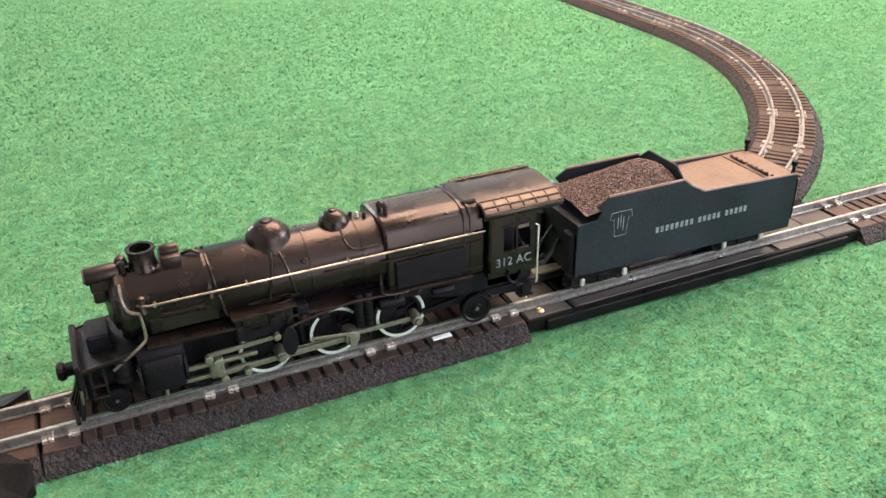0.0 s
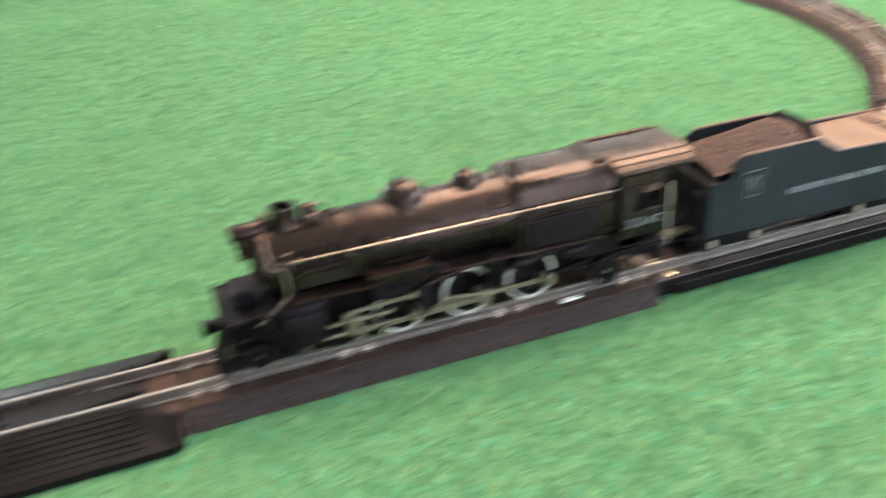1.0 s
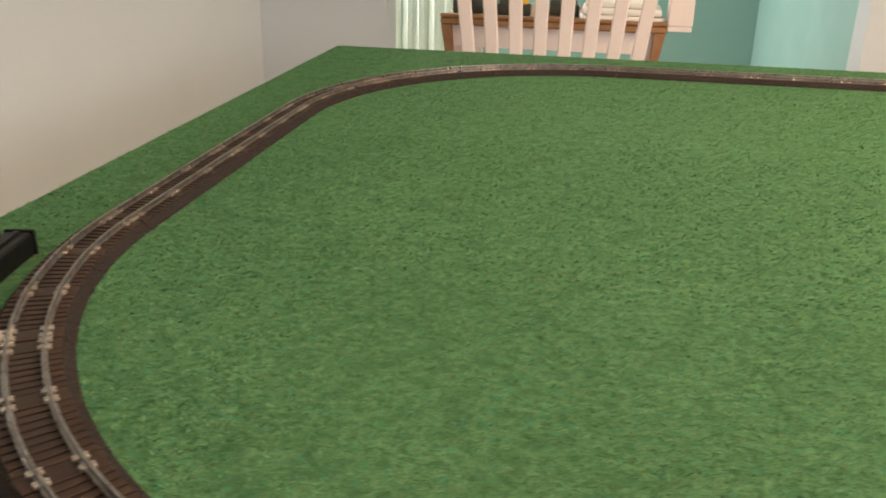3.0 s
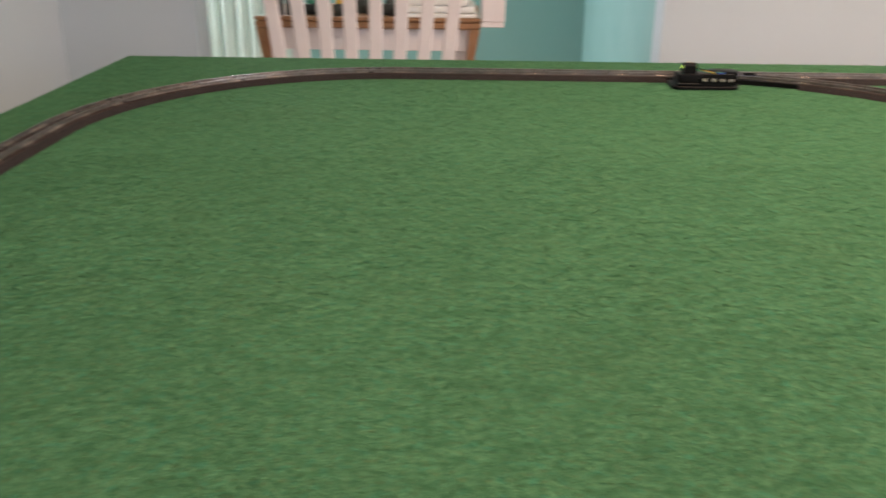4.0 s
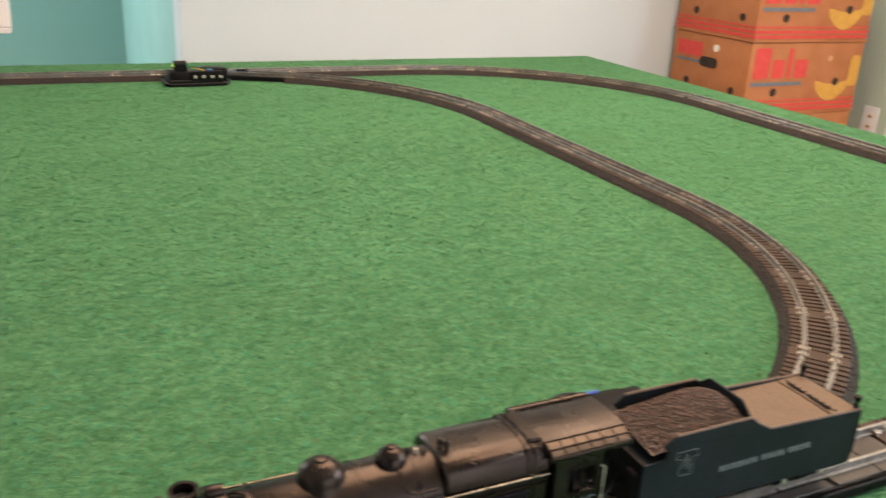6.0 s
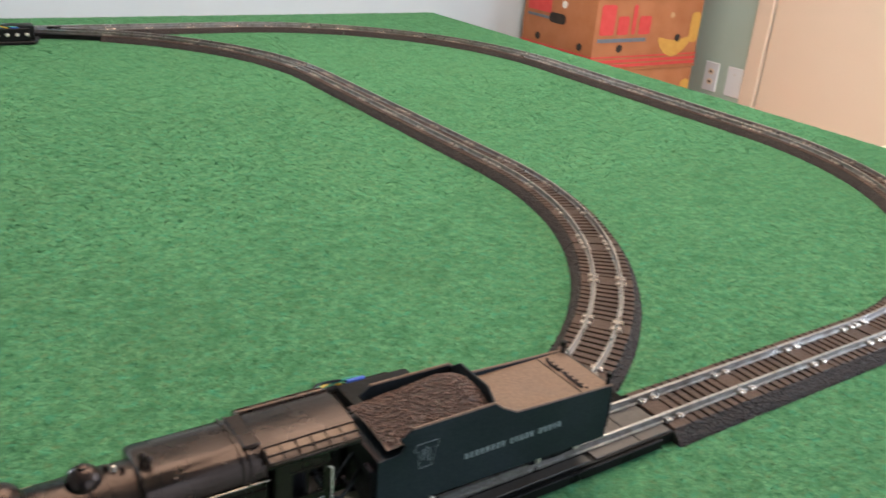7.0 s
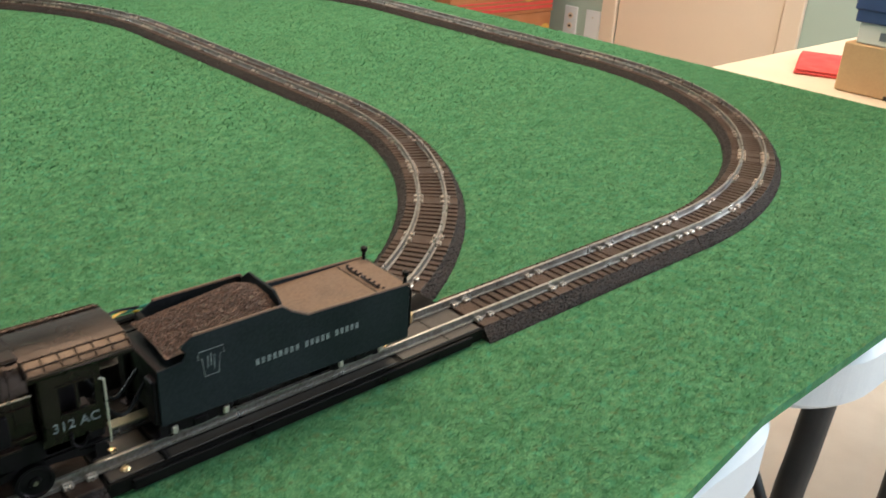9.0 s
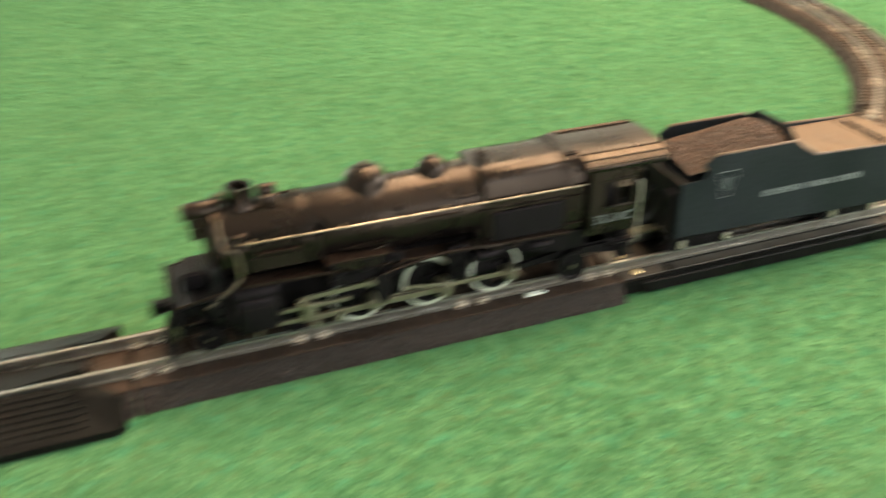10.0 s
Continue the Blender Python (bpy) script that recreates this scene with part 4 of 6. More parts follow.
# square-shouldered firebox
fb = [(-0.0196, 0.030), (-0.0200, 0.0560), (-0.0186, 0.0645), (-0.0160, 0.0684), (-0.008, 0.0702), (0.008, 0.0702), (0.0160, 0.0684), (0.0186, 0.0645), (0.0200, 0.0560), (0.0196, 0.030)]
part("firebox", prism(fb, "x", -0.0800, -0.0250, bevel=0.0012), M_LOCO, loco, "square-shouldered black firebox", True)
for x in (-0.0365, -0.0330):
    part("firebox_band", prism([(y * 1.03, z + (0.0006 if z > 0.06 else 0)) for y, z in fb], "x", x - 0.0005, x + 0.0005), M_LOCO, loco)
part("side_panel", box(-0.0760, -0.0365, -0.0215, -0.0195, 0.0330, 0.0490, 0.0008), M_CHASSIS, loco, "plain dull black side panel")
part("side_panel", box(-0.0760, -0.0365, 0.0195, 0.0215, 0.0330, 0.0490, 0.0008), M_CHASSIS, loco, "plain dull black side panel")
part("panel_strip", box(-0.0830, -0.0360, -0.0208, -0.0198, 0.0505, 0.0513), M_LOCO, loco)
for k, x in enumerate((-0.0765, -0.0745)):
    part("whistle", lathe([(0.0015, -0.001), (0.0012, 0.001), (0.0012, 0.003), (0.0018, 0.0034), (0.0016, 0.0050), (0.0007, 0.0060), (0.0, 0.0064)], Matrix.Translation((x, -0.003 - 0.003 * k, 0.0700)), 12), M_LOCO, loco, "", True)
for x, y in ((-0.066, -0.0165), (-0.045, -0.0165), (-0.030, -0.016)):
    part("rivet", lathe([(0.0011, 0), (0.0008, 0.0006), (0, 0.0009)], Matrix.Translation((x, y, 0.0680)), 10), M_LOCO, loco, "", True)

# cab
cw0, cx0, cx1 = 0.0222, -0.0240, 0.0045
cab = part("cab", box(cx0, cx0 + 0.0016, -cw0, cw0, 0.030, 0.0660), M_LOCO, loco, "black riveted cab")
for s in (-1, 1):
    y0, y1 = sorted((s * cw0, s * (cw0 - 0.0016)))
    for a in ((cx0, -0.0148, 0.0262, 0.0650), (0.0012, cx1, 0.0262, 0.0650), (-0.0148, 0.0012, 0.0262, 0.0410), (-0.0148, 0.0012, 0.0556, 0.0650)):
        part("cab_wall", box(a[0], a[1], y0, y1, a[2], a[3]), M_LOCO, cab)
    part("window_post", box(-0.0074, -0.0062, y0 + 0.0002, y1 - 0.0002, 0.0410, 0.0556), M_LOCO, cab)
    part("window_frame", box(-0.0156, 0.0020, min(s * cw0, s * (cw0 + 0.0006)), max(s * cw0, s * (cw0 + 0.0006)), 0.0554, 0.0564), M_LOCO, cab)
    part("under_cab_frame", box(cx0, cx1, min(s * 0.0120, s * 0.0195), max(s * 0.0120, s * 0.0195), 0.0195, 0.0275, 0.001), M_CHASSIS, cab)
    part("window_sill", box(-0.0146, 0.0010, min(s * cw0, s * (cw0 + 0.0008)), max(s * cw0, s * (cw0 + 0.0008)), 0.0402, 0.0411), M_LOCO, cab)
    part("grab_rail", wire([(cx1 + 0.0006, s * (cw0 + 0.0006), 0.0175), (cx1 + 0.0008, s * (cw0 + 0.0012), 0.0200), (cx1 + 0.0008, s * (cw0 + 0.0012), 0.0530), (cx1 - 0.0012, s * (cw0 + 0.0012), 0.0545)], 0.0005, 6), M_SILVER, cab, "bright worn grab rail", True)
    part("step", box(-0.004, 0.005, min(s * 0.016, s * 0.0215), max(s * 0.016, s * 0.0215), 0.0090, 0.0100, 0.0003), M_CHASSIS, cab)
    part("step_hanger", box(-0.002, 0.003, min(s * 0.0205, s * 0.0213), max(s * 0.0205, s * 0.0213), 0.0095, 0.0175), M_CHASSIS, cab)
part("cab_lining", box(cx0 + 0.0017, cx0 + 0.0040, -0.0200, 0.0200, 0.028, 0.062), M_REDCAB, cab, "dull red backhead lining")
# Block added mid cab to stop light passing between the side windows.
part("cab_filler", box(cx0 + 0.0040, -0.0030, -0.0140, 0.0140, 0.0180, 0.0580, 0.002), M_CHASSIS, cab, "black block added to darken the cab inside")
part("cab_floor", box(cx0, cx1 + 0.004, -0.0195, 0.0195, 0.0170, 0.0182), M_CHASSIS, cab)
n = 14
outer = [(0.0236 * math.cos(math.pi * k / n), 0.0622 + (0.0070 if 0 < k < n else 0.0) * math.sin(math.pi * k / n) ** 0.8) for k in range(n + 1)]
roof = prism([(y, z + 0.0012) for y, z in outer] + [(y * 0.96, z - 0.0006) for y, z in reversed(outer)], "x", -0.0270, 0.0205, bevel=0.0003)
part("cab_roof", roof, M_LOCO, loco, "arched black cab roof with brown sheen", True)
part("roof_step", box(-0.0345, -0.0262, -0.0135, 0.0135, 0.0690, 0.0712, 0.0010), M_LOCO, loco)


def roof_point(a, lift):
    return (0.0236 * math.cos(a), 0.0622 + 0.0070 * math.sin(a) ** 0.8 + 0.0012 + lift)


for s in (0, 1):
    arc = [radians(9 + 5 * k) if s == 0 else radians(171 - 5 * k) for k in range(9)]
    band = [roof_point(a, 0.0003) for a in arc] + [roof_point(a, -0.0004) for a in reversed(arc)]
    # Sheen along the roof's lower band, put into the panel's colour.
    part("roof_panel", prism(band, "x", -0.0262, 0.0198), M_DECK, loco, "brown roof panel with sheen in its colour", True)
    for a in (9, 30, 49):
        y, z = roof_point(radians(a if s == 0 else 180 - a), 0.0005)
        part("roof_seam", rod((-0.0266, y, z), (0.0202, y, z), 0.0005, seg=6), M_LOCO, loco)
        for k in range(12):
            x = -0.0245 + 0.0038 * k
            part("rivet", lathe([(0.0006, 0), (0.0004, 0.0005), (0, 0.0006)], Matrix.Translation((x, y, z + 0.0002)), 6), M_LOCO, loco)
    for k in range(7):
        x = -0.0262 + 0.0076 * k
        line = [(x, *roof_point(a, 0.0004)) for a in arc]
        part("roof_seam", wire(line, 0.0004, 5), M_LOCO, loco)
text_part("cab_number", "312 AC", 0.0070, M_LETTER, loco, Matrix.Translation((-0.0088, -cw0 - 0.0002, 0.0345)) @ Matrix.Rotation(radians(90), 4, "X"), "pale painted number 312 AC")
part("brake_pipe", wire(smooth_points([(-0.012, -cw0 - 0.0004, 0.030), (-0.012, -cw0 - 0.0010, 0.024), (-0.008, -cw0 - 0.0012, 0.0215), (-0.004, -cw0 - 0.0008, 0.027)], 5), 0.0008, 6), M_CHASSIS, loco, "", True)

# running boards, frame, cylinders, pilot
for s in (-1, 1):
    y0, y1 = sorted((s * 0.0130, s * 0.0222))
    part("running_board", prism([(-0.1990, 0.0362), (-0.0330, 0.0312), (-0.0330, 0.0298), (-0.1990, 0.0346)], "y", y0, y1, bevel=0.0003), M_WORN, loco, "worn edged running board")
    part("valance", prism([(-0.0820, 0.0310), (-0.0030, 0.0290), (-0.0030, 0.0200), (-0.0400, 0.0190), (-0.0560, 0.0245), (-0.0820, 0.0285)], "y", s * 0.0165, s * 0.0195), M_CHASSIS, loco)
    part("smokebox_board", box(-0.1960, -0.1640, min(s * 0.0163, s * 0.0178), max(s * 0.0163, s * 0.0178), 0.0395, 0.0470, 0.0006), M_LOCO, loco)
    cyl = part("cylinder", box(-0.2040, -0.1845, min(s * 0.0100, s * 0.0240), max(s * 0.0100, s * 0.0240), 0.0105, 0.0290, 0.0030, seg=3), M_CHASSIS, loco, "black cylinder block", True)
    part("valve_chest", rod((-0.2045, s * 0.0180, 0.0300), (-0.1835, s * 0.0180, 0.0300), 0.0050, seg=20, bevel=0.0008), M_CHASSIS, cyl, "", True)
    for z in (0.0175, 0.0112):
        part("guide_bar", box(-0.1850, -0.1500, min(s * 0.0190, s * 0.0215), max(s * 0.0190, s * 0.0215), z - 0.0010, z + 0.0010, 0.0003), M_ROD, loco, "dull brass-grey guide bar")
    part("crosshead", box(-0.1735, -0.1665, min(s * 0.0178, s * 0.0225), max(s * 0.0178, s * 0.0225), 0.0095, 0.0195, 0.0008), M_ROD, loco)
    part("combination_lever", prism([(-0.1745, 0.0225), (-0.1715, 0.0225), (-0.1660, 0.0090), (-0.1690, 0.0085)], "y", s * 0.0225, s * 0.0236), M_ROD, loco)
    for x, z in ((-0.1735, 0.0225), (-0.1700, 0.0195), (-0.1675, 0.0092), (-0.1560, 0.0100), (-0.1400, 0.0255)):
        part("pin", rod((x, s * 0.0218, z), (x, s * 0.0252, z), 0.0019, seg=12, bevel=0.0004), M_ROD, loco, "", True)
    part("radius_rod", prism([(-0.1735, 0.0236), (-0.1400, 0.0250), (-0.1400, 0.0228), (-0.1735, 0.0214)], "y", s * 0.0205, s * 0.0216), M_ROD, loco)
    part("main_rod", prism([(-0.1700, 0.0120), (-0.1020, 0.0136), (-0.0985, 0.0122), (-0.1010, 0.0104), (-0.1700, 0.0092)], "y", s * 0.0202, s * 0.0214, bevel=0.0003), M_ROD, loco, "dull brass-grey main rod")
    part("side_rod", prism([(-0.1390, 0.0134), (-0.0650, 0.0134), (-0.0640, 0.0122), (-0.0650, 0.0110), (-0.1390, 0.0110), (-0.1400, 0.0122)], "y", s * 0.0180, s * 0.0194, bevel=0.0003), M_ROD, loco, "dull brass-grey side rod")
    part("eccentric_rod", prism([(-0.1230, 0.0188), (-0.1010, 0.0158), (-0.1005, 0.0142), (-0.1230, 0.0170)], "y", s * 0.0218, s * 0.0228, bevel=0.0003), M_ROD, loco)
    for x, r0 in ((-0.1385, 0.0030), (-0.1018, 0.0044), (-0.0655, 0.0032)):
        pn = part("crank_pin", rod((x, s * 0.0140, 0.0122), (x, s * 0.0230, 0.0122), r0, r0 * 0.92, 16, None, 0.0005), M_ROD, loco, "", True)
        part("pin_nut", rod((x, s * 0.0228, 0.0122), (x, s * 0.0244, 0.0122), 0.0019, seg=6), M_ROD, pn)
    part("return_crank", prism([(-0.1040, 0.0150), (-0.1000, 0.0150), (-0.0995, 0.0085), (-0.1018, 0.0072), (-0.1036, 0.0085)], "y", s * 0.0232, s * 0.0242, bevel=0.0003), M_ROD, loco)
    part("gear_shelf", box(-0.1600, -0.1290, min(s * 0.0150, s * 0.0250), max(s * 0.0150, s * 0.0238), 0.0396, 0.0410, 0.0003), M_WORN, loco, "worn edged bracket shelf")
    for gx, gw, gz0, gz1, gy in ((-0.1570, 0.0035, 0.0290, 0.0397, 0.0222), (-0.1485, 0.0070, 0.0300, 0.0397, 0.0215), (-0.1405, 0.0050, 0.0315, 0.0397, 0.0228), (-0.1325, 0.0040, 0.0270, 0.0397, 0.0225), (-0.1255, 0.0060, 0.0260, 0.0380, 0.0222), (-0.1150, 0.0060, 0.0270, 0.0325, 0.0210), (-0.0745, 0.0080, 0.0284, 0.0316, 0.0222), (-0.0640, 0.0070, 0.0284, 0.0312, 0.0216)):
        gb = part("gear_box", box(gx - gw / 2, gx + gw / 2, min(s * 0.0130, s * gy), max(s * 0.0130, s * gy), gz0, gz1, 0.0007), M_CHASSIS, loco)
        part("bolt", rod((gx, s * (gy - 0.0004), (gz0 + gz1) / 2), (gx, s * (gy + 0.0011), (gz0 + gz1) / 2), 0.0013, seg=8, bevel=0.0002), M_WORN, gb)
    part("link", prism([(-0.1340 + 0.004 * math.sin(a), 0.0215 + 0.0085 * math.cos(a)) for a in [radians(20 * k) for k in range(18)]], "y", s * 0.0240, s * 0.0250, bevel=0.0003), M_CHASSIS, loco, "curved valve link")
    part("reach_rod", wire(smooth_points([(-0.1340, s * 0.0240, 0.0290), (-0.1200, s * 0.0225, 0.0310), (-0.1000, s * 0.0225, 0.0335), (-0.0800, s * 0.0222, 0.0322)], 5), 0.0008, 6), M_WORN, loco, "", True)
    for hx in (-0.1265, -0.0905):
        part("brake_hanger", prism([(hx - 0.0010, 0.0265), (hx + 0.0012, 0.0265), (hx + 0.0022, 0.0140), (hx + 0.0010, 0.0050), (hx - 0.0008, 0.0060), (hx + 0.0002, 0.0140)], "y", s * 0.0125, s * 0.0160, bevel=0.0003), M_CHASSIS, loco)
    part("injector", rod((-0.0560, s * 0.0205, 0.0262), (-0.0440, s * 0.0205, 0.0256), 0.0021, seg=12, bevel=0.0005), M_CHASSIS, loco, "", True)
    part("ash_pan", prism([(-0.0560, 0.0300), (-0.0010, 0.0285), (-0.0010, 0.0205), (-0.0150, 0.0190), (-0.0420, 0.0190), (-0.0560, 0.0225)], "y", s * 0.0120, s * 0.0190), M_CHASSIS, loco)
    part("board_edge", prism([(-0.1988, 0.0366), (-0.1600, 0.0354), (-0.1600, 0.0340), (-0.1988, 0.0350)], "y", s * 0.0220, s * 0.0227), M_WORN, loco, "worn brown board edge")
    for k in range(7):
        part("rivet", lathe([(0.0007, 0), (0.0005, 0.0005), (0, 0.0006)], Matrix.Translation((-0.193 + 0.0048 * k, s * 0.0205, 0.0362 - 0.00015 * k)), 6), M_WORN, loco)
    for zz in (0.0205, 0.0140):
        part("pilot_step", box(-0.2262, -0.2190, min(s * 0.0150, s * 0.0212), max(s * 0.0150, s * 0.0212), zz, zz + 0.0012, 0.0003), M_WORN, loco, "worn step tread")
    for hx in (-0.2258, -0.2200):
        part("step_hanger", box(hx, hx + 0.0010, min(s * 0.0196, s * 0.0206), max(s * 0.0196, s * 0.0206), 0.0140, 0.0290), M_SOOT, loco)
    pr = part("front_pump", rod((-0.2110, s * 0.0165, 0.0180), (-0.2110, s * 0.0165, 0.0330), 0.0040, seg=18, bevel=0.0008), M_SOOT, loco, "sooty black upright pump", True)
    for zz in (0.0205, 0.0250, 0.0300):
        part("pump_flange", rod((-0.2110, s * 0.0165, zz), (-0.2110, s * 0.0165, zz + 0.0011), 0.0047, seg=18), M_SOOT, pr, "", True)
    part("deck_edge", prism([(-0.2288, 0.0305), (-0.2022, 0.0350), (-0.2022, 0.0338), (-0.2288, 0.0293)], "y", s * 0.0195, s * 0.0203), M_WORN, loco, "worn deck edge")
    for hx in (-0.2046, -0.1838):
        part("cylinder_flange", rod((hx - 0.0006, s * 0.0165, 0.0195), (hx + 0.0006, s * 0.0165, 0.0195), 0.0084, seg=24), M_SOOT, loco, "", True)
    for k in range(6):
        a = radians(60 * k + 15)
        part("flange_bolt", rod((-0.2060, s * 0.0165 + 0.0068 * math.cos(a), 0.0195 + 0.0068 * math.sin(a)), (-0.2048, s * 0.0165 + 0.0068 * math.cos(a), 0.0195 + 0.0068 * math.sin(a)), 0.0008, seg=6), M_WORN, loco)
    for k in range(5):
        part("rivet", lathe([(0.0006, 0), (0.0004, 0.0004), (0, 0.0005)], Matrix.Translation((-0.2020 + 0.0038 * k, s * 0.0240, 0.0240)) @ Matrix.Rotation(radians(90) * -s, 4, "X"), 6), M_WORN, loco)
    part("drain_cock", rod((-0.1945, s * 0.0215, 0.0105), (-0.1945, s * 0.0215, 0.0070), 0.0009, seg=8), M_ROD, loco)
    part("pilot_frame", box(-0.2290, -0.2040, min(s * 0.0060, s * 0.0090), max(s * 0.0060, s * 0.0090), 0.0060, 0.0300, 0.001), M_CHASSIS, loco)
    part("link_bracket", box(-0.1590, -0.1300, min(s * 0.0140, s * 0.0215), max(s * 0.0140, s * 0.0215), 0.0250, 0.0330, 0.0012), M_CHASSIS, loco)
    part("link_plate", box(-0.1560, -0.1320, min(s * 0.0195, s * 0.0222), max(s * 0.0195, s * 0.0222), 0.0330, 0.0400, 0.0008), M_LOCO, loco)
    for x in (-0.0965, -0.0915):
        pm = part("air_pump", rod((x, s * 0.0195, 0.0165), (x, s * 0.0195, 0.0355), 0.0026, seg=16, bevel=0.0005), M_CHASSIS, loco, "", True)
        for z in (0.019, 0.0225, 0.0290, 0.0325):
            part("pump_flange", rod((x, s * 0.0195, z), (x, s * 0.0195, z + 0.0009), 0.0031, seg=16), M_CHASSIS, pm, "", True)
    part("air_tank", rod((-0.0860, s * 0.0195, 0.0262), (-0.0720, s * 0.0195, 0.0262), 0.0034, seg=18, bevel=0.0010), M_CHASSIS, loco, "", True)
    part("handrail", wire([(-0.1995, s * 0.0190, 0.0568)] + [(x, s * 0.0212, z) for x, z in ((-0.195, 0.0566), (-0.150, 0.0563), (-0.100, 0.0560), (-0.0600, 0.0558), (-0.0255, 0.0556))], 0.0006, 8), M_WIRE, loco, "bright wire handrail", True)
    for x in (-0.192, -0.150, -0.1, -0.060, -0.035):
        part("handrail_post", rod((x, s * 0.0175, 0.0560), (x, s * 0.0218, 0.0562), 0.0008, seg=8), M_WIRE, loco)
    part("front_rail", wire(smooth_points([(-0.2050, s * 0.0110, 0.0650), (-0.2052, s * 0.0160, 0.0600), (-0.2035, s * 0.0185, 0.0545), (-0.1985, s * 0.0196, 0.0525)], 5), 0.0008, 6), M_WIRE, loco, "bright wire front rail", True)
    part("front_rail", wire(smooth_points([(-0.1990, s * 0.0196, 0.0520), (-0.1985, s * 0.0205, 0.0420), (-0.2010, s * 0.0205, 0.0370), (-0.2150, s * 0.0200, 0.0270)], 5), 0.0008, 6), M_WIRE, loco, "bright wire front rail", True)
    part("boiler_pipe", wire(smooth_points([(-0.165, s * 0.004, ZC + 0.0180), (-0.1645, s * 0.0130, ZC + 0.0130), (-0.1625, s * 0.0182, ZC - 0.001), (-0.1600, s * 0.0190, ZC - 0.0095), (-0.150, s * 0.0192, ZC - 0.0105), (-0.130, s * 0.0192, ZC - 0.0080)], 6), 0.0007, 6), M_LOCO, loco, "", True)
    part("grate", box(-0.1450, -0.1250, min(s * 0.0180, s * 0.0192), max(s * 0.0180, s * 0.0192), 0.0430, 0.0442), M_LOCO, loco)
    driver(loco, -0.1440, s)
    driver(loco, -0.1080, s)
    driver(loco, -0.0720, s)
    small_wheel(loco, -0.2170, s, 0.0066)
    small_wheel(loco, -0.1760, s, 0.0066, 0.0110)
    small_wheel(loco, -0.0300, s, 0.0088, 0.0185)
    part("trailing_frame", prism([(-0.0600, 0.0140), (-0.0350, 0.0175), (-0.0200, 0.0175), (0.0060, 0.0120), (0.0060, 0.0095), (-0.0200, 0.0130), (-0.0350, 0.0130), (-0.0600, 0.0115)], "y", s * 0.0150, s * 0.0172), M_CHASSIS, loco)
    part("pilot_post", wire([(-0.2300, s * 0.0185, 0.0300), (-0.2312, s * 0.0185, 0.0120)], 0.0008, 6), M_WIRE, loco, "worn bright post", True)
part("frame", box(-0.2050, -0.0020, -0.0085, 0.0085, 0.0070, 0.0320, 0.0015), M_CHASSIS, loco)
part("smokebox_saddle", box(-0.2040, -0.1840, -0.0120, 0.0120, 0.0280, 0.0350, 0.002), M_CHASSIS, loco)
part("front_deck", prism([(-0.2290, 0.0300), (-0.2020, 0.0345), (-0.2020, 0.0320), (-0.2290, 0.0275)], "y", -0.0195, 0.0195, bevel=0.0004), M_CHASSIS, loco)
part("front_box", box(-0.2240, -0.2130, -0.0090, 0.0090, 0.0300, 0.0400, 0.0012), M_CHASSIS, loco, "black box on the front deck")
part("buffer_beam", box(-0.2315, -0.2285, -0.0205, 0.0205, 0.0200, 0.0330, 0.0008), M_CHASSIS, loco)
for k in range(9):
    y = -0.018 + 0.0045 * k
    part("pilot_bar", prism([(-0.2300, 0.0205), (-0.2285, 0.0205), (-0.2355 + abs(y) * 0.2, 0.0030), (-0.2375 + abs(y) * 0.2, 0.0030)], "y", y - 0.0009, y + 0.0009), M_CHASSIS, loco)
part("pilot_foot", prism([(-0.2380, 0.0), (-0.2340, 0.0195), (-0.2320, 0.0195), (-0.2355, 0.0), (-0.2340, -0.0195), (-0.2360, -0.0195)], "z", 0.0018, 0.0034), M_CHASSIS, loco)
part("coupler", box(-0.2370, -0.2310, -0.0030, 0.0030, 0.0180, 0.0235, 0.0012), M_CHASSIS, loco, "", True)
part("coupler_head", box(-0.2400, -0.2358, -0.0048, 0.0040, 0.0172, 0.0242, 0.0014), M_CHASSIS, loco, "", True)
part("drawbar", box(0.0, 0.0340, -0.0035, 0.0035, 0.0085, 0.0100, 0.0003), M_ROD, loco, "dull metal flat drawbar")

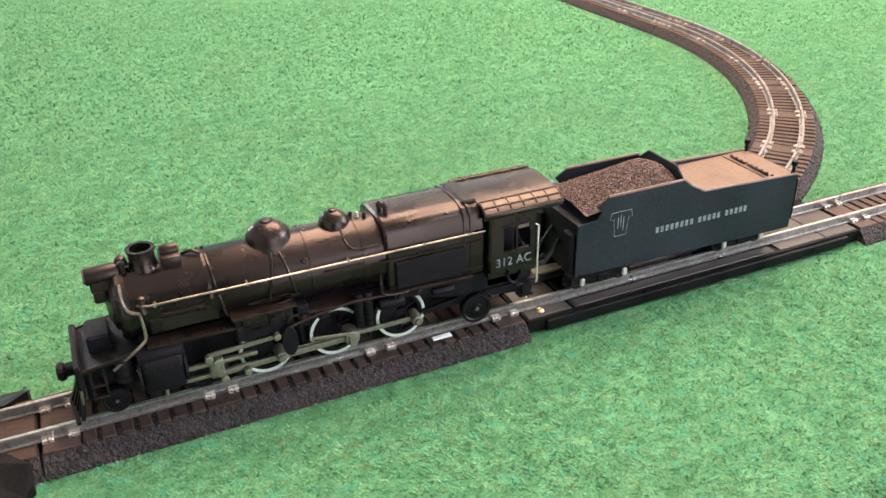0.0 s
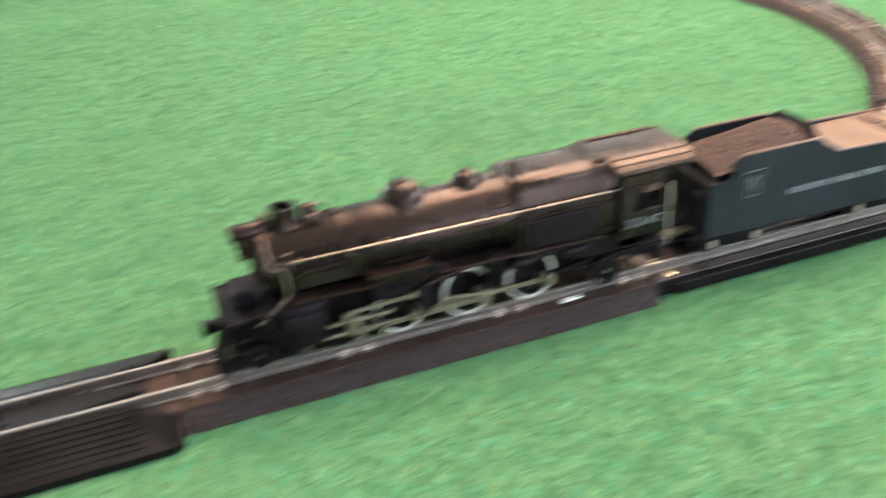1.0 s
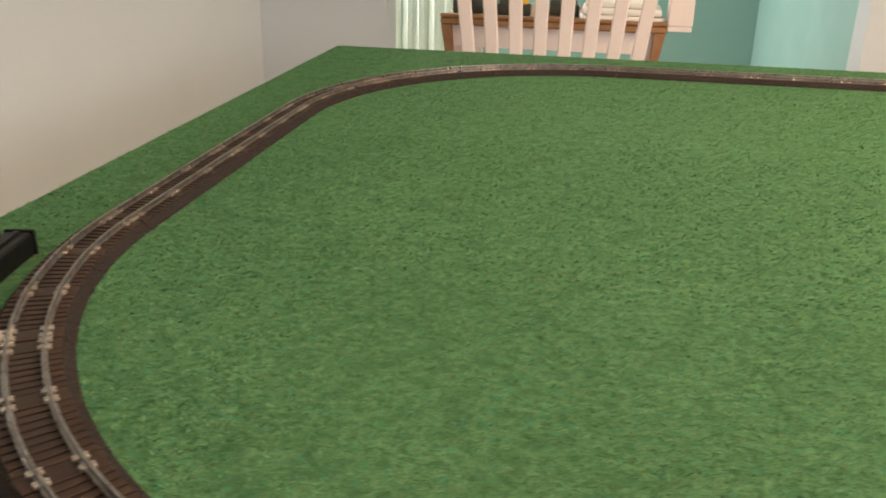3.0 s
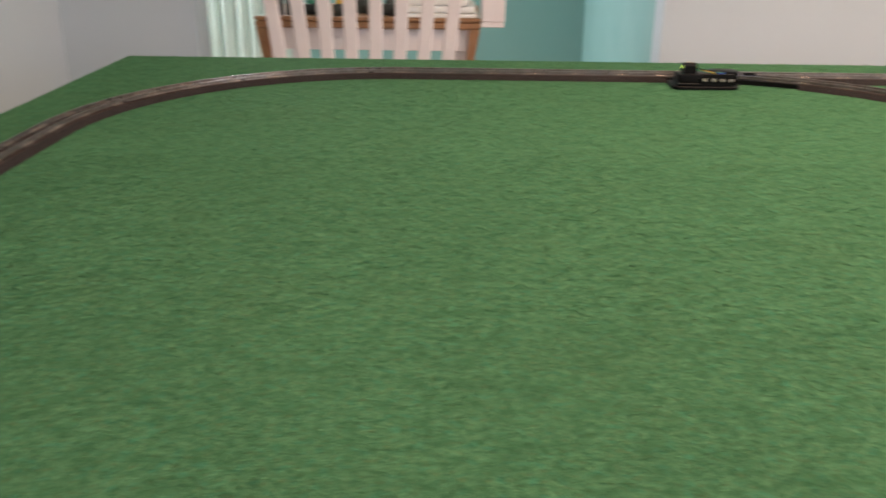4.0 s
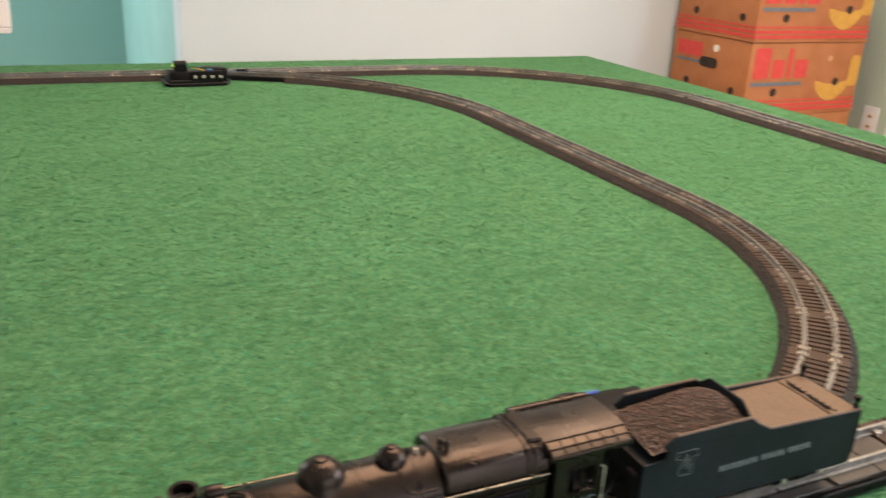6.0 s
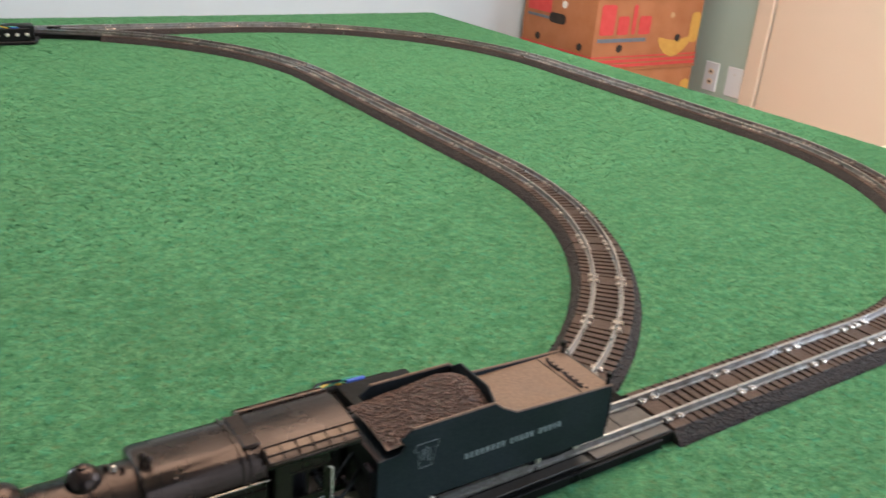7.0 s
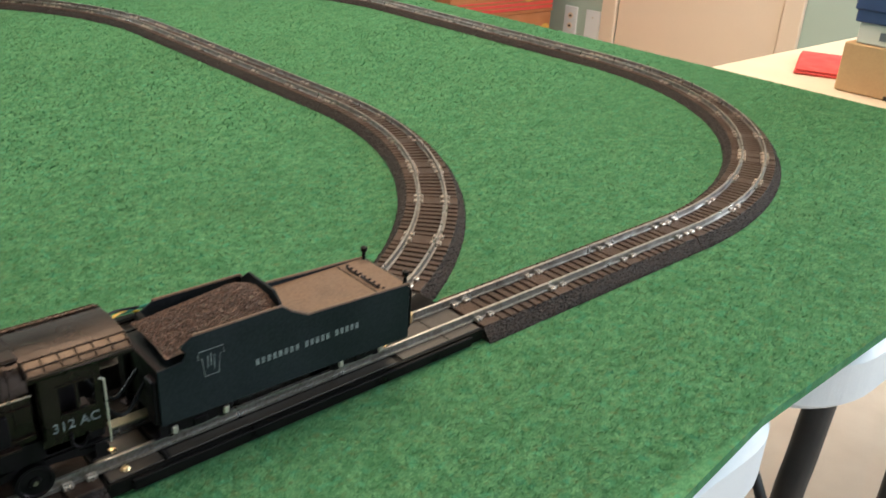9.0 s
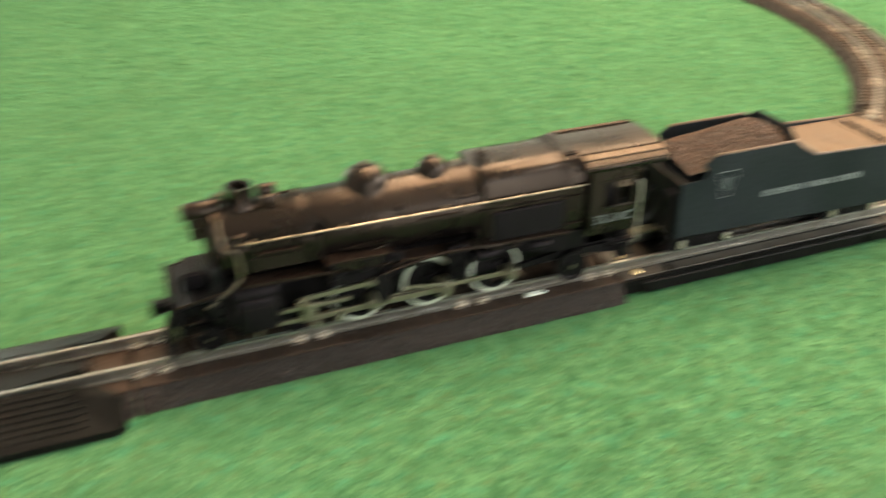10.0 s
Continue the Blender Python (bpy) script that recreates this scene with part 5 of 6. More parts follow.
# ---- tender ----
tender = thing("coal_tender", (0, 0, RAIL), "black toy coal tender with brown coal load and pale lettering", "tender")
side = [(0.0305, 0.0140), (0.0305, 0.0460), (0.0440, 0.0470), (0.0460, 0.0510), (0.0430, 0.0550), (0.0500, 0.0592), (0.1010, 0.0592), (0.1070, 0.0545), (0.1170, 0.0490), (0.1885, 0.0460), (0.1885, 0.0098), (0.1800, 0.0098)]
for s in (-1, 1):
    y0, y1 = sorted((s * 0.0230, s * 0.0216))
    part("side_plate", prism(side, "y", y0, y1, bevel=0.0003), M_TENDER, tender, "dark slate-black enamelled side")
    rim = [(0.0500, 0.0597), (0.1012, 0.0597), (0.1072, 0.0549), (0.1172, 0.0495), (0.1885, 0.0465)]
    part("top_edge", wire([(x, s * 0.0223, z - 0.0001) for x, z in rim], 0.0008, 6), M_DECK, tender, "bright brown edge", True)
    part("corner_post", lathe([(0.0016, 0), (0.0012, 0.001), (0.0011, 0.0045), (0.0020, 0.0055), (0.0022, 0.0080), (0.0, 0.0095)], Matrix.Translation((0.1868, s * 0.0205, 0.0462)), 12), M_BLACKP, tender, "", True)
    part("rear_rail", wire(smooth_points([(0.1890, s * 0.0215, 0.0430), (0.1905, s * 0.0215, 0.0400), (0.1905, s * 0.0215, 0.0180), (0.1890, s * 0.0215, 0.0150)], 4), 0.0007, 6), M_CHASSIS, tender, "", True)
    part("front_step", box(0.0270, 0.0350, min(s * 0.0150, s * 0.0215), max(s * 0.0150, s * 0.0215), 0.0060, 0.0070, 0.0003), M_CHASSIS, tender)
    part("front_hanger", box(0.0300, 0.0340, min(s * 0.0200, s * 0.0212), max(s * 0.0200, s * 0.0212), 0.0065, 0.0150), M_CHASSIS, tender)
    part("front_stand", box(0.0280, 0.0335, min(s * 0.0120, s * 0.0210), max(s * 0.0120, s * 0.0210), 0.0140, 0.0400, 0.0008), M_CHASSIS, tender)
part("body", box(0.0335, 0.1875, -0.0215, 0.0215, 0.0140, 0.0455), M_TENDER, tender)
part("rear_plate", box(0.1872, 0.1888, -0.0229, 0.0229, 0.0100, 0.0462, 0.0003), M_TENDER, tender)
part("deck", box(0.1030, 0.1872, -0.0214, 0.0214, 0.0450, 0.0464), M_DECK, tender, "brown tender deck")
part("deck_seam", box(0.1660, 0.1666, -0.0205, 0.0205, 0.0462, 0.0467), M_CHASSIS, tender)
for k in range(9):
    part("rivet", lathe([(0.0010, 0), (0.0007, 0.0006), (0, 0.0008)], Matrix.Translation((0.1725, -0.018 + 0.0045 * k, 0.0464)), 8), M_CHASSIS, tender, "", True)
for k in range(2):
    part("deck_pipe", wire(smooth_points([(0.1700, -0.017 + 0.02 * k, 0.0470), (0.1690, -0.010 + 0.02 * k, 0.0476), (0.1705, 0.001 + 0.015 * k, 0.0470)], 5), 0.0007, 6), M_CHASSIS, tender, "", True)
part("bulkhead", prism([(-0.0215, 0.0455), (-0.0215, 0.0580), (-0.0130, 0.0650), (0.0130, 0.0650), (0.0215, 0.0580), (0.0215, 0.0455)], "x", 0.1015, 0.1030, bevel=0.0003), M_TENDER, tender)
part("front_bulkhead", prism([(-0.0215, 0.0140), (-0.0215, 0.0460), (0.0215, 0.0460), (0.0215, 0.0140)], "x", 0.0310, 0.0335), M_CHASSIS, tender)
for k, (mt, dz) in enumerate(((M_BLACKP, 0.0), (M_BLACKP, 0.004))):
    part("motor_wire", wire(smooth_points([(0.006, -0.004 + 0.008 * k, 0.034 + dz), (0.0120, -0.006 + 0.009 * k, 0.022 + dz), (0.0200, -0.006 + 0.01 * k, 0.018 + dz), (0.0315, -0.004 + 0.008 * k, 0.030 + dz)], 6), 0.0012, 6), mt, tender, "black motor wire", True)

# coal heap: a mound under many lumps
rng2 = random.Random(7)
bm = bmesh.new()
NXc, NYc = 26, 18


def coal_z(u, v):
    return 0.0455 + 0.0040 + 0.0150 * (0.22 + 0.78 * min(1, 1.2 * u)) * (1 - 0.25 * max(0, u - 0.85) / 0.15) * math.cos((v - 0.5) * 2.3)


gridc = [[bm.verts.new((0.0365 + 0.065 * i / NXc, -0.0213 + 0.0426 * j / NYc, coal_z(i / NXc, j / NYc) - 0.0006)) for j in range(NYc + 1)] for i in range(NXc + 1)]
for i in range(NXc):
    for j in range(NYc):
        bm.faces.new((gridc[i][j], gridc[i + 1][j], gridc[i + 1][j + 1], gridc[i][j + 1]))
coal = part("coal", bm, M_COAL, tender, "heaped brown-black coal")
tets_v, tets_f = [], []
base = [Vector((1, 1, 1)), Vector((1, -1, -1)), Vector((-1, 1, -1)), Vector((-1, -1, 1)), Vector((0, 0, 1.4)), Vector((0.2, 0, -1.3))]
for k in range(3200):
    u, v = rng2.random(), rng2.random()
    c = Vector((0.0370 + 0.064 * u, -0.0208 + 0.0416 * v, coal_z(u, v)))
    q = Euler((rng2.uniform(0, 6.3), rng2.uniform(0, 6.3), rng2.uniform(0, 6.3))).to_matrix()
    s = rng2.uniform(0.0005, 0.0010)
    o = len(tets_v)
    for b in ((1, 0, 0), (-1, 0, 0), (0, 0.8, 0), (0, -0.8, 0), (0, 0, 0.9), (0, 0, -0.9)):
        tets_v.append(c + q @ (Vector(b) * s))
    for f in ((0, 2, 4), (2, 1, 4), (1, 3, 4), (3, 0, 4), (2, 0, 5), (1, 2, 5), (3, 1, 5), (0, 3, 5)):
        tets_f.append([o + i for i in f])
me = bpy.data.meshes.new("coal_rubble")
me.from_pydata(tets_v, [], tets_f)
me.materials.append(M_COAL)
ob = new("coal_rubble", me)
ob.parent = coal
tagged(ob, "small brown-black coal lumps", kind="stuff")

# lettering as plain bars, and a keystone outline
for s in (-1, 1):
    bm = bmesh.new()
    xx = 0.0840
    for word in (8, 5, 5):
        for k in range(word):
            box(xx, xx + 0.0020, -0.0001, 0.0001, -0.0018, 0.0018, 0, bm)
            xx += 0.0035
        xx += 0.0026
    part("lettering", bm, M_LETTER, tender, "row of pale lettering bars", False, Matrix.Translation((0, s * 0.0231, 0.0315)))
    key = [(-0.0066, 0.0072), (0.0066, 0.0072), (0.0074, 0.0030), (0.0050, 0.0030), (0.0038, -0.0078), (-0.0038, -0.0078), (-0.0050, 0.0030), (-0.0074, 0.0030)]
    bm = wire([(x, 0, z) for x, z in key + key[:1]], 0.00022, 4)
    for a, b, c in ((-0.0022, 0.0008, 0.0036), (-0.0004, 0.0018, 0.0048), (0.0014, -0.0008, 0.0036)):
        box(a, a + 0.0005, -0.0001, 0.0001, b - 0.0040, c, 0, bm)
    part("emblem", bm, M_LETTER, tender, "pale keystone outline", False, Matrix.Translation((0.0590, s * 0.0231, 0.0420)))

for cx in (0.0530, 0.1560):
    for s in (-1, 1):
        fr = part("truck_frame", prism([(cx - 0.0200, 0.0075), (cx - 0.0150, 0.0105), (cx + 0.0150, 0.0105), (cx + 0.0200, 0.0075), (cx + 0.0150, 0.0045), (cx + 0.0060, 0.0030), (cx - 0.0060, 0.0030), (cx - 0.0150, 0.0045)], "y", s * 0.0155, s * 0.0180, bevel=0.0004), M_CHASSIS, tender, "black truck side frame")
        part("spring", box(cx - 0.0040, cx + 0.0040, min(s * 0.0178, s * 0.0190), max(s * 0.0178, s * 0.0190), 0.0035, 0.0085, 0.0006), M_CHASSIS, fr)
        for dx in (-0.0145, 0.0145):
            small_wheel(tender, cx + dx, s, 0.0062)
            part("journal_box", box(cx + dx - 0.0016, cx + dx + 0.0016, min(s * 0.0178, s * 0.0200), max(s * 0.0178, s * 0.0200), 0.0044, 0.0088, 0.0006), M_SILVER, fr, "worn bright journal box")
    part("bolster", box(cx - 0.0060, cx + 0.0060, -0.0150, 0.0150, 0.0070, 0.0140), M_CHASSIS, tender)
part("underframe", box(0.0360, 0.1860, -0.0060, 0.0060, 0.0095, 0.0142), M_CHASSIS, tender)
part("coupler", box(0.1880, 0.2040, -0.0030, 0.0030, 0.0050, 0.0085, 0.0008), M_CHASSIS, tender, "", True)
part("coupler_knuckle", lathe([(0.0, -0.003), (0.0042, -0.003), (0.0046, 0.0), (0.0042, 0.003), (0.0, 0.003)], Matrix.Translation((0.2060, 0, 0.0070)), 14), M_BRASS, tender, "brass-coloured coupler knuckle", True)

# ---- wires and clips on the mat ----


def spade_clip(x, y, deg, name="track_terminal", label="bent nickel track terminal clip beside the rail"):
    t = thing(name, m=Matrix.Translation((x, y, 0)) @ Matrix.Rotation(radians(deg), 4, "Z"), label=label, category="terminal", group="track terminals")
    part("plate", box(-0.009, 0.009, -0.002, 0.011, 0.0094, 0.0104, 0.0003), M_SILVER, t)
    part("lip", box(-0.0088, 0.0088, 0.010, 0.0108, 0.0100, 0.0140, 0.0003), M_SILVER, t)
    for dx in (-0.0062, 0.0062):
        sp = part("spring_clip", wire(smooth_points([(dx, -0.001, 0.0106), (dx, -0.005, 0.0135), (dx, -0.009, 0.0118), (dx, -0.0125, 0.0070)], 5), 0.0017, 8), M_SILVER, t, "", True)
        part("barrel", rod((dx - 0.0026, -0.0055, 0.0118), (dx + 0.0026, -0.0055, 0.0118), 0.0024, seg=12, bevel=0.0004), M_SILVER, sp, "", True)
    return t


sc = spade_clip(-0.640, -0.004, -18)
part("end_tab", box(-0.006, 0.006, 0.054, 0.062, 0.0008, 0.0050, 0.0006), M_SILVER, sc, "bright end tab under the roadbed")
spade_clip(-0.050, 0.0325, 180)
tag = thing("white_tag", (-0.0500, -0.0178, 0.0097), "small white paper tag beside the rail", "tag")
part("paper", box(-0.0055, 0.0055, -0.0016, 0.0016, 0.0, 0.0012, 0.0003), M_PAPER, tag)


def crocodile_clip(p0, p1, name="crocodile_clip", label="red sleeved crocodile clip lying on the mat"):
    """Jaws at p0, wire end at p1."""
    p0, p1 = Vector(p0), Vector(p1)
    d = p1 - p0
    m = Matrix.Translation(p0) @ d.to_track_quat("X", "Z").to_matrix().to_4x4()
    n = d.length
    t = thing(name, m=m, label=label, category="clip", group="crocodile clips")
    mm = Matrix.Rotation(radians(90), 4, "Y")
    part("sleeve", lathe([(0.0042, n * 0.22), (0.0058, n * 0.30), (0.0060, n * 0.52), (0.0040, n * 0.70), (0.0028, n * 0.92), (0.0024, n), (0.0, n)], mm @ Matrix.Diagonal((0.8, 1, 1, 1)), 18), M_RED, t, "red rubber sleeve", True)
    for k in range(3):
        part("ridge", lathe([(0.0034 - 0.0004 * k, n * (0.74 + 0.07 * k)), (0.0040 - 0.0004 * k, n * (0.76 + 0.07 * k)), (0.0034 - 0.0004 * k, n * (0.78 + 0.07 * k))], mm, 16), M_RED, t, "", True)
    for s in (-1, 1):
        part("jaw", prism([(0.0, s * 0.0004), (n * 0.10, s * 0.0020), (n * 0.30, s * 0.0036), (n * 0.30, s * 0.0018), (0.0, s * 0.0)], "y", -0.0018, 0.0018), M_SILVER, t, "bright steel jaw")
    return t


crocodile_clip((-0.492, -0.0365, 0.0075), (-0.438, -0.041, 0.0065))
crocodile_clip((-0.490, -0.0935, 0.0130), (-0.447, -0.0970, 0.0085))
crocodile_clip((-0.755, -0.0670, 0.0050), (-0.790, -0.0220, 0.0100))


def cable(name, pts, r, mat, label, group="loose cables"):
    t = thing(name, pts[0], label, "cable", group)
    o = Vector(pts[0])
    part("jacket", wire([p - o for p in smooth_points(pts, 8)], r, 8), mat, t, "", True)
    return t


cable("cream_cable", [(-0.438, -0.041, 0.0062), (-0.415, -0.047, 0.0050), (-0.398, -0.070, 0.0035), (-0.396, -0.100, 0.0032), (-0.410, -0.135, 0.0034), (-0.440, -0.165, 0.0034), (-0.470, -0.180, 0.0034)], 0.0030, M_CREAM, "cream rubber cable looping over the mat")
cable("cream_cable", [(-0.436, -0.043, 0.0062), (-0.422, -0.052, 0.0050), (-0.409, -0.075, 0.0035), (-0.408, -0.100, 0.0032), (-0.422, -0.132, 0.0034), (-0.450, -0.158, 0.0034), (-0.490, -0.176, 0.0034)], 0.0028, M_CREAM, "cream rubber cable looping over the mat")
cable("turnout_cable", [(0.004, 0.090, 0.0200), (-0.015, 0.088, 0.0270), (-0.035, 0.080, 0.0230), (-0.055, 0.072, 0.0120), (-0.064, 0.063, 0.0030), (-0.062, 0.050, 0.0022)], 0.0026, M_GREYW, "pale grey cable from the turnout's housing")
cable("orange_lead", [(-0.062, 0.050, 0.0022), (-0.064, 0.044, 0.0050), (-0.056, 0.041, 0.0090), (-0.046, 0.040, 0.0110)], 0.0014, M_YELLOW, "orange lead at the track terminal")
cable("black_lead", [(-0.062, 0.050, 0.0022), (-0.067, 0.055, 0.0018), (-0.070, 0.047, 0.0018), (-0.060, 0.040, 0.0060)], 0.0012, M_BLACKP, "thin black lead at the track terminal")

# small board with lamps and buttons
board = thing("control_board", (-0.557, -0.112, 0.0), "black control box with red button and lit green lamp", "controller")
part("case", box(-0.072, 0.072, -0.043, 0.043, 0.0006, 0.0165, 0.0025, seg=2), M_BLACKP, board, "black plastic case", True)
part("green_lamp", lathe([(0.0116, 0.0), (0.0116, 0.005), (0.0100, 0.0105), (0.0055, 0.0130), (0.0, 0.0136)], Matrix.Translation((0.043, 0.012, 0.0165)), 24), M_LED, board, "brightly lit green lamp", True)
# The lamp's green halo, built as a glowing ring.
part("bloom_ring", lathe([(0.0116, 0.0), (0.0132, 0.0), (0.0128, 0.0040), (0.0115, 0.0050)], Matrix.Translation((0.043, 0.012, 0.0167)), 24), M_LAMP_G, board, "glowing green ring for the lamp's bloom", True)
part("lamp_bezel", lathe([(0.0146, 0.0), (0.0141, 0.0025), (0.0118, 0.0028)], Matrix.Translation((0.043, 0.012, 0.0165)), 24), M_BLACKP, board, "", True)
rb = part("red_button", lathe([(0.0090, 0.0), (0.0090, 0.006), (0.0080, 0.0085), (0.0, 0.0095)], Matrix.Translation((0.012, 0.014, 0.0165)), 22), M_RED, board, "red push button", True)
part("button_nut", rod((-0.010, 0.012, 0.0165), (-0.010, 0.012, 0.0215), 0.0056, seg=6), M_SILVER, board)
for k in range(7):
    part("thread", rod((-0.022 + 0.0022 * k, 0.011, 0.0195), (-0.0212 + 0.0022 * k, 0.011, 0.0195), 0.0052, seg=14), M_SILVER, board, "", True)
part("knob", lathe([(0.0085, 0.0), (0.0080, 0.007), (0.0050, 0.0085), (0.0, 0.0088)], Matrix.Translation((-0.048, 0.012, 0.0165)), 22), M_SILVER, board, "bright metal knob", True)
for x, y, w in ((-0.058, 0.035, 0.016), (-0.052, 0.027, 0.014), (-0.028, 0.027, 0.013), (0.060, 0.037, 0.012), (-0.058, -0.012, 0.018)):
    part("label_bar", box(x - w / 2, x + w / 2, y - 0.0014, y + 0.0014, 0.0166, 0.0169), M_PAPER, board)
part("lens_bar", box(0.024, 0.034, 0.0035, 0.0060, 0.0165, 0.0185, 0.0005), M_LAMP_Y, board, "lit yellow-green strip")

# ---- transformer and its wiring ----
tm = Matrix.Translation((-0.790, -0.055, 0)) @ Matrix.Rotation(radians(44.6), 4, "Z")
# local: y runs along the terminal side, x < 0 runs back into the case
tr = thing("transformer", m=tm, label="large glossy black train transformer with side terminals", category="transformer")
part("base_plate", box(-0.190, 0.012, -0.006, 0.150, 0.0, 0.005, 0.001), M_GREYP, tr, "grey metal base plate")
prof = [(0.0, 0.005), (0.0, 0.136), (0.003, 0.143), (0.012, 0.148), (0.144, 0.185), (0.144, 0.005)]
part("case", prism(prof, "x", -0.178, 0.0, bevel=0.004), M_BLACKP, tr, "glossy black case", True)
rim = [(-0.150, -0.0012, 0.020)] + [(-0.150 + 0.012 * (1 - math.cos(radians(15 * k))), -0.0012, 0.100 + 0.012 * math.sin(radians(15 * k))) for k in range(7)] + [(-0.040 + 0.012 * math.sin(radians(15 * k)), -0.0012, 0.100 + 0.012 * math.cos(radians(15 * k))) for k in range(7)] + [(-0.028, -0.0012, 0.020)]
part("front_moulding", wire(rim, 0.0026, 8), M_BLACKP, tr, "raised glossy moulding line", True)
part("top_plate", prism([(0.014, 0.1480), (0.142, 0.1840), (0.142, 0.1868), (0.014, 0.1508)], "x", -0.168, -0.010, bevel=0.0006), M_OLIVE, tr, "dull olive-grey slanted top plate")
for x, z in ((-0.014, 0.016), (-0.160, 0.016)):
    part("screw", lathe([(0.0, 0.002), (0.002, 0.0016), (0.003, 0)], Matrix.Translation((x, 0.0, z)) @ Matrix.Rotation(radians(90), 4, "X"), 12), M_BRASS, tr, "", True)
for yy, z in ((0.118, 0.094), (0.098, 0.086), (0.098, 0.066), (0.080, 0.072), (0.080, 0.052), (0.064, 0.048)):
    ts = part("terminal_post", rod((0.0, yy, z), (0.013, yy, z), 0.0058, seg=16, bevel=0.0008), M_POST, tr, "grey-brown terminal post", True)
    part("terminal_nut", rod((0.013, yy, z), (0.017, yy, z), 0.0036, seg=6), M_SILVER, ts)


def W(x, y, z):
    return tm @ Vector((x, y, z))


cable("yellow_wire", [W(0.012, 0.098, 0.074), W(0.022, 0.102, 0.066), W(0.031, 0.096, 0.060), W(0.035, 0.085, 0.050)], 0.0019, M_YELLOW, "yellow wire from the transformer")
cable("yellow_wire", [W(0.014, 0.118, 0.080), W(0.018, 0.122, 0.066), W(0.022, 0.132, 0.048)], 0.0014, M_YELLOW, "short yellow wire ending in a crimp")
cable("red_wire", [W(0.012, 0.078, 0.060), W(0.024, 0.094, 0.054), W(0.036, 0.102, 0.048), W(0.045, 0.102, 0.040)], 0.0019, M_RED, "red wire from the transformer")
cable("red_loop_wire", [W(0.018, 0.118, 0.060), W(0.028, 0.150, 0.056), W(0.040, 0.176, 0.050), W(0.049, 0.152, 0.046), W(0.041, 0.140, 0.032), W(0.026, 0.118, 0.030)], 0.0010, M_RED, "thin red wire in a loop")
cable("black_cable", [W(0.035, 0.085, 0.050), W(0.033, 0.070, 0.040), W(0.028, 0.045, 0.022), Vector((-0.790, -0.022, 0.0100))], 0.0023, M_SLEEVE, "grey-black sleeved test lead")
cable("black_cable", [W(0.045, 0.102, 0.040), W(0.055, 0.080, 0.030), W(0.064, 0.055, 0.018), Vector((-0.765, 0.020, 0.0090))], 0.0023, M_SLEEVE, "grey-black lead to the plug")
cable("thin_black_wire", [W(0.012, 0.066, 0.046), W(0.022, 0.074, 0.036), W(0.034, 0.094, 0.040), W(0.044, 0.096, 0.034)], 0.0011, M_BLACKP, "thin black wire at the terminals")
cable("red_blue_wire", [W(0.014, 0.090, 0.056), W(0.020, 0.106, 0.040), W(0.025, 0.126, 0.018)], 0.0014, M_RED, "short red wire with a crimp end")
plug = thing("barrel_plug", m=Matrix.Translation((-0.765, 0.020, 0.0088)) @ Matrix.Rotation(radians(-67), 4, "Z") @ Matrix.Rotation(radians(2), 4, "Y"), label="black barrel plug and socket on the mat", category="plug")
mm = Matrix.Rotation(radians(90), 4, "Y")
part("plug_body", lathe([(0.0, 0.0), (0.0030, 0.0), (0.0040, 0.008), (0.0066, 0.013), (0.0070, 0.036), (0.0, 0.036)], mm, 18), M_BLACKP, plug, "", True)
part("contact", rod((0.036, 0, 0), (0.042, 0, 0), 0.0054, seg=16), M_SILVER, plug, "bright metal collar", True)
part("socket_body", lathe([(0.0, 0.042), (0.0066, 0.042), (0.0070, 0.066), (0.0040, 0.076), (0.0, 0.076)], mm, 18), M_BLACKP, plug, "", True)


def crimp(p, q, mat, label):
    p, q = Vector(p), Vector(q)
    d = q - p
    t = thing("crimp_terminal", m=Matrix.Translation(p) @ d.to_track_quat("X", "Z").to_matrix().to_4x4(), label=label, category="terminal", group="crimp terminals")
    n = d.length
    part("sleeve", lathe([(0.0, 0), (0.0036, 0), (0.0038, n * 0.5), (0.0028, n), (0.0, n)], mm, 14), mat, t, "", True)
    part("tongue", wire([(n, 0, 0), (n * 1.4, 0.0, 0), (n * 1.7, 0.003, 0)], 0.0009, 6), M_SILVER, t, "bright metal tongue", True)


crimp(W(0.025, 0.126, 0.018), W(0.025, 0.114, 0.009), M_BLUE, "blue crimp terminal on a red wire")
crimp(W(0.023, 0.098, 0.005), W(0.029, 0.084, 0.005), M_YELLOW, "yellow crimp terminal lying on the mat")
crimp(W(0.034, 0.087, 0.004), W(0.040, 0.073, 0.004), M_BLUE, "blue crimp terminal lying on the mat")
crimp(W(0.010, 0.116, 0.096), W(0.006, 0.124, 0.110), M_YELLOW, "yellow crimp terminal at the transformer")
crimp(W(0.022, 0.132, 0.048), W(0.026, 0.126, 0.038), M_BLUE, "blue crimp terminal at the transformer")

